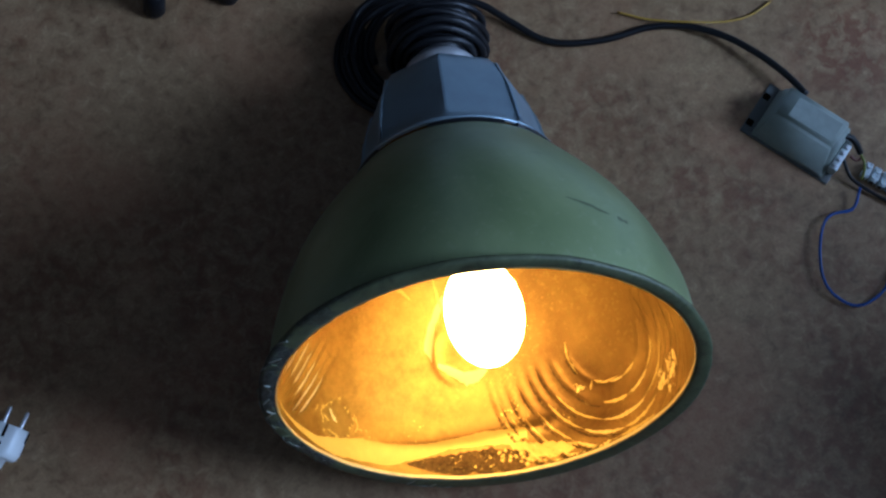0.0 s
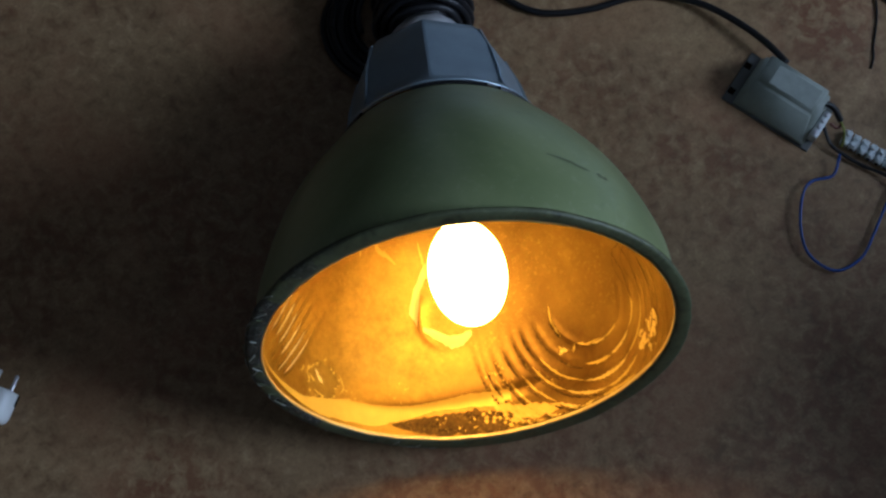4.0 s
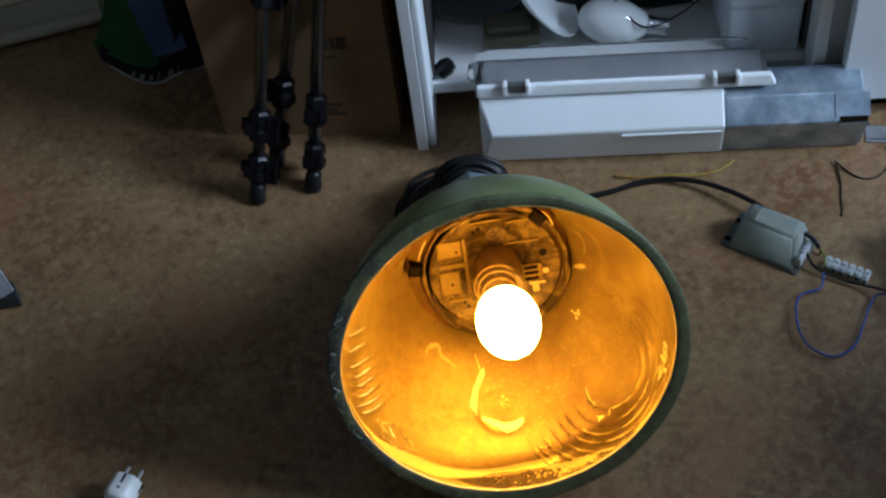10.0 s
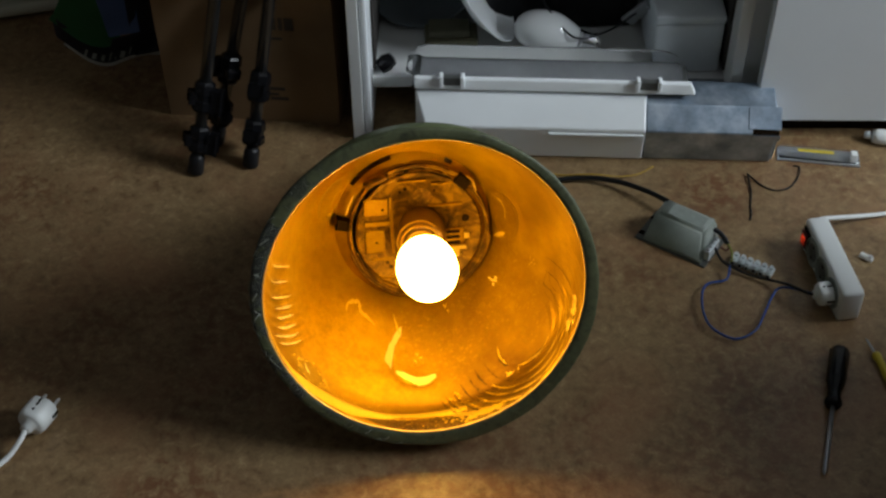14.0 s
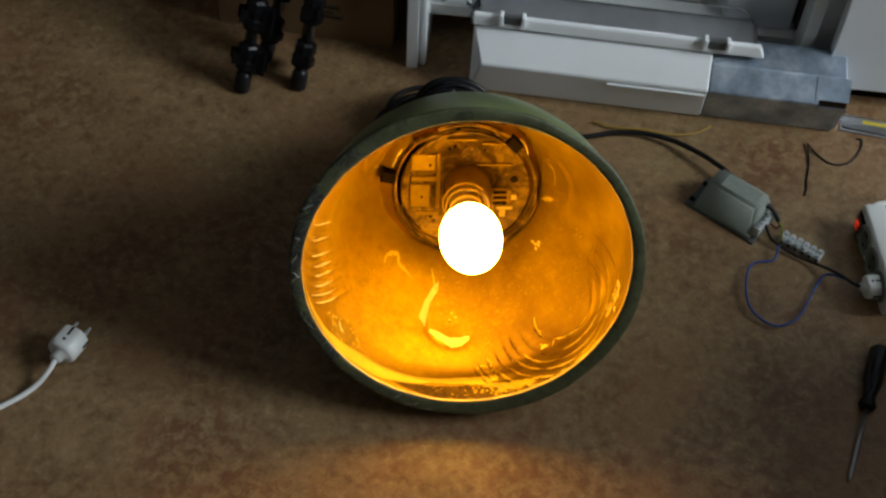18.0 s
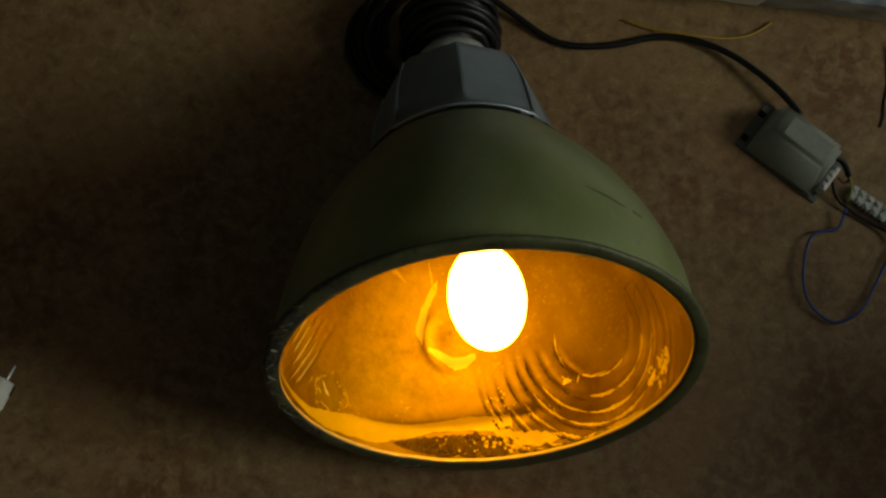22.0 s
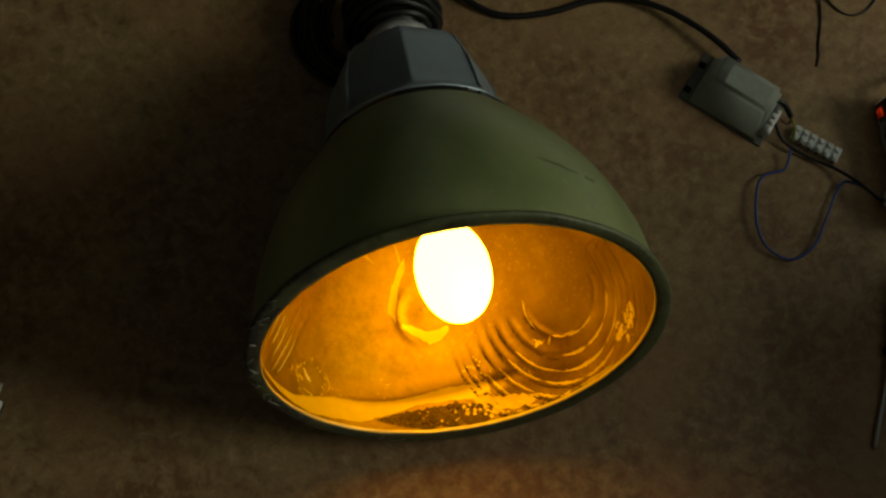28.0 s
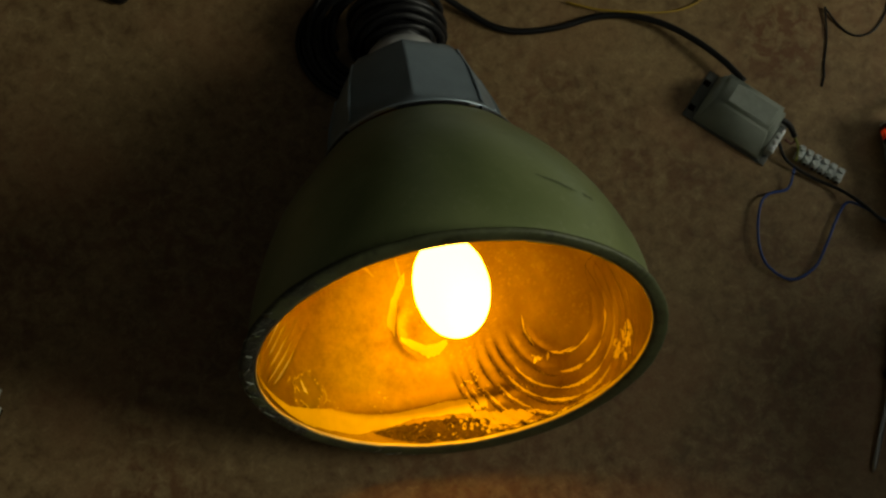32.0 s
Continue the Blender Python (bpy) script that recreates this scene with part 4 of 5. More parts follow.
# ---------------------------------------------------------------- ballast
def ballast():
    m = pose(0.390, 0.263, 0.0, 0, 0, -41)
    unit = thing("ballast", m, "grey steel encased ballast with a dark base plate", "ballast")
    part("base_plate", box(-0.058, 0.054, -0.0335, 0.0325, 0.0, 0.0028, 0.001), DARKBASE, unit, "dark steel mounting plate")
    shell = bmesh.new()
    low = [(-0.045, -0.031), (0.046, -0.031), (0.046, 0.031), (-0.045, 0.031)]
    top = [(-0.0395, -0.0115), (0.0365, -0.0120), (0.0395, 0.0245), (-0.0410, 0.0245)]
    a = [shell.verts.new((x, y, 0.0028)) for x, y in low]
    b = [shell.verts.new((x * 0.99, y * 0.98, 0.010)) for x, y in low]
    c = [shell.verts.new((x, y, 0.0445)) for x, y in top]
    shell.faces.new(a[::-1])
    shell.faces.new(c)
    for p, q in ((a, b), (b, c)):
        for i in range(4):
            j = (i + 1) % 4
            shell.faces.new((p[i], p[j], q[j], q[i]))
    bmesh.ops.bevel(shell, geom=[e for e in shell.edges if max(v.co.z for v in e.verts) > 0.02], offset=0.0048, segments=3, affect="EDGES")
    part("case", shell, BALLAST, unit, "grey enamelled case", True)
    part("type_label", box(-0.024, 0.030, -0.006, 0.018, 0.0446, 0.0449), PALELABEL, unit, "faded paper type label")
    for y in (-0.020, 0.016):
        part("mounting_slot", box(-0.057, -0.049, y - 0.004, y + 0.004, 0.0029, 0.0032, 0.0001), DARKFILL, unit, "dark mounting slot")
    part("terminal_strip", box(0.0445, 0.0535, -0.022, 0.012, 0.005, 0.022, 0.001), NYLON, unit, "cream terminal strip")
    for k in range(4):
        part("terminal_screw", lathe([(0.0218, 0.0028), (0.025, 0.0028), (0.0255, 0.0)], 10, pose(0.049, -0.0175 + 0.0083 * k, 0)), FERRULE, unit)
    return unit


ballast()


def wire(name, pts, radius, mat, label, tips=()):
    ob = tagged(part(name, tube(pts, radius, 8, 6), mat, None, "", True), label, "wire")
    for p, q in tips:
        part("bare_end", tube([p, q], radius * 0.55, 6, 1), FERRULE, ob)
    return ob


wire("blue_wire", [(0.442, 0.193, 0.012), (0.431, 0.171, 0.008), (0.406, 0.167, 0.008), (0.392, 0.150, 0.010), (0.384, 0.113, 0.010), (0.390, 0.084, 0.008), (0.416, 0.065, 0.005), (0.446, 0.076, 0.005), (0.466, 0.103, 0.006), (0.484, 0.131, 0.006), (0.498, 0.146, 0.008), (0.512, 0.138, 0.016), (0.526, 0.120, 0.025), (0.535, 0.1145, 0.026)], 0.0017, BLUE, "thin blue wire looped on the floor")
wire("black_wire", [(0.428, 0.226, 0.016), (0.436, 0.204, 0.009), (0.464, 0.181, 0.005), (0.490, 0.164, 0.008), (0.510, 0.142, 0.018), (0.527, 0.117, 0.026), (0.535, 0.114, 0.026)], 0.0021, RUBBER, "thin black wire from ballast to plug")
wire("jumper_cable", [(0.424, 0.247, 0.033), (0.433, 0.246, 0.031), (0.441, 0.240, 0.026), (0.447, 0.229, 0.019)], 0.0036, RUBBER, "short black sheathed cable stub out of the ballast")
wire("brown_wire", [(0.436, 0.228, 0.016), (0.443, 0.223, 0.013), (0.448, 0.225, 0.015), (0.447, 0.229, 0.019)], 0.0016, BROWN, "short red brown wire between ballast and cable stub")
wire("earth_wire", [(0.447, 0.229, 0.019), (0.450, 0.219, 0.016), (0.449, 0.209, 0.012), (0.446, 0.202, 0.009)], 0.0016, YELLOWGREEN, "short yellow green earth wire into the terminal block")
wire("wire_offcut", [(0.597, 0.400, 0.0012), (0.605, 0.396, 0.0012), (0.598, 0.377, 0.0012), (0.585, 0.360, 0.0012), (0.570, 0.350, 0.0012), (0.551, 0.350, 0.0012), (0.535, 0.364, 0.0018), (0.5225, 0.386, 0.0035), (0.5215, 0.384, 0.0035), (0.517, 0.349, 0.0014), (0.507, 0.317, 0.0012), (0.505, 0.304, 0.0012), (0.499, 0.291, 0.0012)], 0.0013, RUBBER, "thin black wire offcut bent on the floor")
wire("yellow_wire", [(0.209, 0.428, 0.004), (0.245, 0.414, 0.006), (0.284, 0.404, 0.013), (0.325, 0.402, 0.006), (0.357, 0.407, 0.003), (0.384, 0.421, 0.003)], 0.0013, YELLOW, "thin yellow wire lying across the black cable")


def terminal_block():
    unit = thing("terminal_block", pose(0.475, 0.196, 0.0, 0, 0, -38), "milky white screw terminal block strip on the floor", "terminal block")
    for k in range(6):
        x = -0.030 + 0.0105 * k
        cell = box(x, x + 0.0085, -0.009, 0.009, 0.001, 0.009, 0.001)
        add_lathe(cell, [(0.008, 0.0031), (0.0128, 0.0031), (0.0128, 0.0021), (0.0120, 0.0020), (0.0120, 0.0)], 12, pose(x + 0.0042, 0.0045, 0))
        add_lathe(cell, [(0.008, 0.0031), (0.0128, 0.0031), (0.0128, 0.0021), (0.0120, 0.0020), (0.0120, 0.0)], 12, pose(x + 0.0042, -0.0045, 0))
        if k < 5:
            add_box(cell, x + 0.008, x + 0.011, -0.004, 0.004, 0.001, 0.006)
        part("terminal", cell, NYLON, unit)
        part("wire_hole", lathe([(-0.0092, 0.0), (-0.0092, 0.0025), (-0.0080, 0.0025)], 10, pose(x + 0.0042, 0, 0.005, -90, 0, 0) @ pose(0, 0, 0)), DARKFILL, unit)
    return unit


terminal_block()


# ---------------------------------------------------------------- power strip, standing on its long edge
def schuko_plug(name, m, label, pins=True, stretch=1.0):
    plug = thing(name, m, label, "plug")
    body = lathe([(0.0, 0.0), (0.0, 0.0185), (0.003, 0.0195), (0.026, 0.0195), (0.032, 0.0180), (0.0345, 0.0145), (0.0350, 0.0085), (0.0440, 0.0075), (0.0445, 0.0)], 36)
    for v in body.verts:
        if v.co.z < 0.03:
            v.co.x = max(-0.0165, min(0.0165, v.co.x))
        v.co.z *= stretch
    part("body", body, WHITEP, plug, "white moulded body", True)
    for y in (-1, 1):
        part("earth_clip", box(-0.002, 0.002, -0.0202 if y < 0 else 0.0192, -0.0192 if y < 0 else 0.0202, 0.001, 0.013), DARKFILL, plug)
    part("screw_hole", lathe([(0.0168, 0.0), (0.0168, 0.0020), (0.0150, 0.0020)], 12, pose(0, 0, 0.021 * stretch, 0, 90, 0)), DARKFILL, plug)
    part("earth_slot", box(0.0160, 0.0168, -0.0016, 0.0016, 0.0005, 0.0140 * stretch, 0.0003), DARKFILL, plug, "dark earth contact slot")
    if pins:
        for y in (-0.0095, 0.0095):
            part("pin", lathe([(0.0, 0.0022), (-0.017, 0.0022), (-0.019, 0.0012), (-0.019, 0.0)], 12, pose(0, y, 0)), BRIGHTPIN, plug, "steel pin", True)
    return plug


STRIP = pose(0.575, 0.160, 0.0, 0, 0, 1.6)


def power_strip():
    unit = thing("power_strip", STRIP, "white three-socket power strip with a glowing red switch on its edge", "power strip")
    part("body", box(-0.0155, 0.0155, -0.0765, 0.0765, 0.0, 0.052, 0.005, 3), WHITEP, unit, "white plastic body", True)
    for y in (0.032, -0.006, -0.046):
        well = lathe([(0.0005, 0.0215), (0.0022, 0.0215), (0.0022, 0.0190), (0.0009, 0.0180), (0.0009, 0.0)], 32, pose(-0.0160, y, 0.026, 0, -90, 0))
        part("socket", well, PALELABEL, unit, "round socket well", True)
        # shade inside the well, put in as a dark disc
        part("socket_floor", lathe([(0.0010, 0.0135), (0.0013, 0.0130), (0.0013, 0.0)], 24, pose(-0.0160, y, 0.026, 0, -90, 0)), DARKBASE, unit, "dark disc added for the shade in the socket", True)
        for z in (-0.0095, 0.0095):
            part("socket_hole", lathe([(0.0010, 0.0027), (0.0016, 0.0027), (0.0016, 0.0)], 12, pose(-0.0160, y, 0.026 + z, 0, -90, 0)), DARKFILL, unit)
    part("switch_frame", box(-0.0180, -0.0150, 0.049, 0.072, 0.010, 0.042, 0.001), BLACK, unit)
    part("switch", box(-0.0217, -0.0170, 0.052, 0.069, 0.015, 0.037, 0.0015), plain("dark_red_plastic", (0.10, 0.008, 0.006), 0.3, 0.0, 0.2, 60, 0.0), unit, "dark red rocker switch")
    part("switch_lens", box(-0.0225, -0.0217, 0.0535, 0.0640, 0.0200, 0.0330, 0.0003), SWITCH_RED, unit, "glowing red lens")
    return unit


def red_switch_material():
    n = Nodes("glowing_red_switch")
    n.put("Base Color", (0.22, 0.010, 0.008))
    n.put("Roughness", 0.25)
    n.put("Emission Color", (1.0, 0.055, 0.015))
    n.put("Emission Strength", n.ramp(n.noise(170.0, 1.0), [(0.40, (0.05, 0.05, 0.05)), (0.62, (0.6, 0.6, 0.6))]))
    return n.mat


SWITCH_RED = red_switch_material()
power_strip()
schuko_plug("white_plug", STRIP @ pose(-0.0183, -0.046, 0.026, 0, -90, 0) @ Matrix.Scale(0.83, 4), "white mains plug pushed into the power strip", False, 0.66)
wire("white_extension_cord", [(0.577, 0.236, 0.034), (0.588, 0.252, 0.030), (0.630, 0.266, 0.016), (0.690, 0.276, 0.006), (0.80, 0.285, 0.004), (0.97, 0.28, 0.004)], 0.0034, WHITEP, "white mains cord of the power strip")

# loose plug with its cord
schuko_plug("loose_plug", pose(-0.487, 0.042, 0.0195, 84, 0, -26) @ pose(0, 0, 0, 0, 0, 90), "white mains plug lying loose on the floor")
wire("white_mains_cord", [(-0.5060, 0.0030, 0.0235), (-0.514, -0.010, 0.017), (-0.530, -0.026, 0.007), (-0.556, -0.045, 0.0036), (-0.592, -0.064, 0.0036), (-0.65, -0.082, 0.0036), (-0.80, -0.05, 0.0036), (-1.0, 0.05, 0.0036)], 0.0036, WHITEP, "white mains cord curving over the floor")


# ---------------------------------------------------------------- screwdrivers
def screwdriver(name, tail, tip, handle, r, mat, label):
    a, b = Vector(tail), Vector(tip)
    d = b - a
    m = Matrix.Translation(a) @ d.to_track_quat("Z", "X").to_matrix().to_4x4()
    n = d.length
    tool = thing(name, m, label, "screwdriver")
    grip = lathe([(0.0, 0.0), (0.001, r * 0.7), (0.006, r), (handle * 0.55, r * 0.95), (handle * 0.72, r * 0.66), (handle * 0.82, r * 0.62), (handle * 0.93, r * 0.86), (handle * 0.98, r * 0.7), (handle, 0.0)], 24)
    for v in grip.verts:
        a2 = math.atan2(v.co.y, v.co.x)
        k = 1 - 0.07 * max(0.0, math.cos(6 * a2))
        v.co.x *= k
        v.co.y *= k
    part("handle", grip, mat, tool, "", True)
    shaft = lathe([(handle - 0.004, 0.0), (handle - 0.004, r * 0.22), (n - 0.012, r * 0.22), (n - 0.006, r * 0.20), (n, r * 0.07), (n, 0.0)], 14)
    for v in shaft.verts:
        if v.co.z > n - 0.009:
            v.co.x *= 1.25
    part("shaft", shaft, STEEL, tool, "steel shaft", True)
    return tool


screwdriver("screwdriver", (0.545, 0.025, 0.0135), (0.466, -0.162, 0.005), 0.098, 0.0135, BLACK, "black-handled screwdriver with a steel shaft on the floor")
screwdriver("voltage_tester", (0.600, -0.065, 0.008), (0.590, 0.046, 0.004), 0.085, 0.0075, YELLOWP, "yellow voltage tester screwdriver on the floor")

clip = thing("cable_clip", pose(0.641, 0.195, 0.0, 0, 0, -50), "small white plastic cable clip on the floor", "clip")
part("saddle", box(-0.010, 0.010, -0.004, 0.004, 0.0, 0.007, 0.002), WHITEP, clip, "", True)
part("nail", lathe([(0.0, 0.001), (0.009, 0.001), (0.009, 0.0025), (0.010, 0.0025), (0.010, 0.0)], 10, pose(0.006, 0, 0.0)), FERRULE, clip)

# ---------------------------------------------------------------- cabinet line: u along its front, v into it
CAB = pose(-0.064, 0.541, 0.0, 0, 0, -7.2)
FIXTURE = pose(-0.061, 0.5605, 0.0, 0, 0, -9.0)


def cabinet():
    unit = thing("cabinet", CAB, "pale grey cabinet with an open bay full of lamp parts", "cabinet")
    part("side_panel", box(0.0, 0.017, 0.0, 0.48, 0.0, 1.2, 0.001), LAMEDGE, unit, "white edged side panel")
    part("door_edge", box(0.018, 0.029, 0.004, 0.48, 0.002, 1.2, 0.004), LAMINATE, unit, "open door folded along the side")
    part("bottom_shelf", box(0.029, 0.575, 0.066, 0.48, 0.052, 0.072, 0.001), LAMEDGE, unit, "white bottom shelf")
    part("shelf", box(0.029, 0.575, 0.080, 0.48, 0.42, 0.438, 0.001), LAMEDGE, unit, "white upper shelf")
    part("divider", box(0.575, 0.593, 0.030, 0.48, 0.0, 1.2, 0.001), LAMEDGE, unit, "upright divider")
    # added dark sheets and a dark back hold the bay's shade in their colour
    part("divider_lining", box(0.571, 0.5748, 0.075, 0.478, 0.081, 1.2), BAYSHADE, unit, "dark sheet added for the shade in the bay")
    part("side_lining", box(0.0292, 0.033, 0.075, 0.478, 0.081, 1.2), BAYSHADE, unit, "dark sheet added for the shade in the bay")
    part("back_panel", box(0.029, 0.575, 0.480, 0.490, 0.0, 1.2), BAYSHADE, unit, "back panel")
    part("inner_panel", box(0.5935, 0.7000, 0.052, 0.398, 0.0, 1.2), LAMINATE, unit, "recessed grey panel")
    part("door", box(0.616, 0.98, 0.008, 0.028, 0.036, 1.2, 0.002), LAMINATE, unit, "closed pale grey door")
    part("plinth", box(0.593, 0.98, 0.034, 0.05, 0.0, 0.05), DARKFILL, unit, "recessed dark plinth")
    part("inner_wall", box(0.594, 0.98, 0.40, 0.48, 0.05, 1.2), LAMINATE, unit)
    part("top_panel", box(0.0, 0.98, 0.0, 0.49, 1.2, 1.218, 0.001), LAMINATE, unit)
    return unit


cabinet()


def street_luminaire():
    unit = thing("street_luminaire", FIXTURE, "white street light fixture with clear cover lying on its side", "light fixture")
    turn = Matrix(((0, 0, 1, 0), (1, 0, 0, 0), (0, 1, 0, 0), (0, 0, 0, 1)))
    outline = [(-0.049, 0.001), (-0.061, 0.066), (-0.020, 0.101), (0.046, 0.101), (0.052, 0.060), (0.046, 0.001)]
    body = prism(outline, 0.098, 0.445, turn, 0.003)
    for v in body.verts:
        if v.co.x < 0.16:
            k = (0.16 - v.co.x) / 0.06
            ahead = max(0.0, min(1.0, (-0.020 - v.co.y) / 0.041)) * min(1.0, v.co.z / 0.066)
            v.co.x += 0.016 * k * ahead
    part("body", body, WHITEBODY, unit, "white moulded canopy")
    frame_bm = prism([(-0.024, 0.106), (-0.020, 0.124), (-0.011, 0.124), (-0.011, 0.106)], 0.096, 0.516, turn, 0.0025)
    for v in frame_bm.verts:
        if v.co.x > 0.50 and v.co.z > 0.115:
            v.co.x -= 0.006
    part("frame", frame_bm, WHITEBODY, unit, "white cover frame")
    part("seal", box(0.092, 0.508, -0.016, 0.048, 0.1005, 0.106), DARKBASE, unit, "grey rubber seal")
    part("gear_tray", box(0.100, 0.498, -0.010, 0.042, 0.1062, 0.108), plain("grey_gear_tray", (0.15, 0.155, 0.16), 0.6, 0.1, 0.3, 40, 0.1), unit, "grey gear tray under the cover")
    part("moulding", box(0.300, 0.441, -0.0625, -0.055, 0.055, 0.058), WHITEBODY, unit, "raised moulding line")
    cover = bmesh.new()
    rows = []
    for u, k in ((0.094, 0.35), (0.100, 0.8), (0.115, 1.0), (0.455, 1.0), (0.480, 0.8), (0.496, 0.25)):
        ring = []
        for i in range(13):
            a = math.pi * i / 12
            ring.append(cover.verts.new((u, 0.016 - 0.032 * math.cos(a) * (0.75 + 0.25 * k), 0.1245 + 0.024 * k * math.sin(a) ** 0.6)))
        rows.append(ring)
    for a, b in zip(rows, rows[1:]):
        for i in range(12):
            cover.faces.new((a[i], a[i + 1], b[i + 1], b[i]))
    cover.faces.new(rows[0])
    cover.faces.new(rows[-1][::-1])
    ob = part("cover", cover, CLEAR, unit, "clear plastic cover", True)
    ob.visible_shadow = False
    part("lug", lathe([(-0.012, 0.0), (-0.012, 0.014), (0.0, 0.016), (0.010, 0.012), (0.010, 0.0)], 20, pose(0.094, 0.008, 0.128, 0, -80, 0)), CLEAR, unit, "clear rounded end lug", True)
    for u in (0.153, 0.446):
        latch = part("latch", box(u - 0.013, u + 0.013, -0.025, -0.016, 0.114, 0.130, 0.002), DARKBASE, unit, "dark spring latch")
        for x in (-0.016, 0.016):
            part("latch_ear", box(u + x - 0.003, u + x + 0.003, -0.028, -0.014, 0.113, 0.132, 0.0015), WHITEBODY, latch, "white hinge ear")
    spigot = prism([(-0.047, 0.001), (-0.060, 0.064), (-0.030, 0.093), (0.012, 0.1005), (0.020, 0.1005), (0.020, 0.001)], 0.4455, 0.639, turn, 0.002)
    part("end_box", spigot, GALVANISED, unit, "galvanised steel end box")
    part("end_flap", prism([(-0.0551, 0.0704), (-0.0308, 0.0939), (-0.0298, 0.0925), (-0.0541, 0.0690)], 0.598, 0.6455, turn), GALVANISED, unit, "folded steel flap")
    part("end_notch", prism([(-0.0608, 0.0644), (-0.0550, 0.0700), (-0.0532, 0.0684), (-0.0590, 0.0628)], 0.604, 0.6425, turn), DARKFILL, unit, "dark strip drawn for the shade in a notch")
    part("end_lip", prism([(-0.0616, 0.0628), (-0.0590, 0.0515), (-0.0570, 0.0515), (-0.0596, 0.0628)], 0.603, 0.6440, turn), GALVANISED, unit)
    part("end_stub", prism([(-0.045, 0.004), (-0.0575, 0.0625), (-0.0535, 0.0665), (-0.020, 0.060), (0.0, 0.004)], 0.6395, 0.643, turn, 0.001), GALVANISED, unit)
    return unit


street_luminaire()


def tube_package():
    unit = thing("lamp_tube_package", pose(0.640, 0.415, 0.0, 0, 0, -15), "clear blister pack with a thin tube and yellow label", "package")
    part("backing", box(-0.062, 0.062, -0.015, 0.015, 0.0, 0.003, 0.001), STEEL, unit, "grey metal backing")
    part("blister", box(-0.060, 0.060, -0.013, 0.013, 0.0032, 0.012, 0.003), CLEAR, unit, "clear blister", True).visible_shadow = False
    part("yellow_label", box(-0.032, 0.022, -0.004, 0.003, 0.0125, 0.0130), YELLOWP, unit, "yellow paper label")
    part("end_cap", box(0.047, 0.057, -0.006, 0.006, 0.0032, 0.016, 0.001), WHITEP, unit, "white end cap")
    return unit


tube_package()
cap = thing("cable_connector", pose(0.752, 0.436, 0.012, 0, 90, -20), "white plastic cable connector lying on the floor", "connector")
part("body", lathe([(-0.02, 0.0), (-0.02, 0.010), (-0.012, 0.012), (0.03, 0.012), (0.032, 0.0)], 20), WHITEP, cap, "", True)
part("collar", lathe([(-0.032, 0.0), (-0.032, 0.006), (-0.02, 0.006), (-0.02, 0.0)], 16), NYLON, cap, "", True)


def spare_bulb():
    m = CAB @ Matrix.Translation((0.304, 0.130, 0.112)) @ Vector((0.140, -0.004, -0.030)).to_track_quat("Z", "Y").to_matrix().to_4x4()
    bulb = thing("spare_bulb", m, "white opal discharge bulb with a screw cap on the shelf", "bulb")
    rows = [(-0.056, 0.0)]
    for i in range(1, 17):
        q = math.pi * i / 22
        rows.append((-0.006 - 0.050 * math.cos(q), 0.034 * math.sin(q) ** 0.9))
    rows += [(0.038, 0.021), (0.045, 0.017), (0.048, 0.0)]
    part("envelope", lathe(rows, 36), OPAL, bulb, "opal white glass", True)
    screw = [(0.046, 0.0), (0.046, 0.0145), (0.052, 0.0145)]
    for k in range(5):
        z = 0.052 + 0.0052 * k
        screw += [(z, 0.0135), (z + 0.0026, 0.0125), (z + 0.0040, 0.0138)]
    screw += [(0.079, 0.011), (0.083, 0.005), (0.083, 0.0)]
    part("screw_cap", lathe(screw, 24), FERRULE, bulb, "nickel screw cap", True)
    return bulb


spare_bulb()


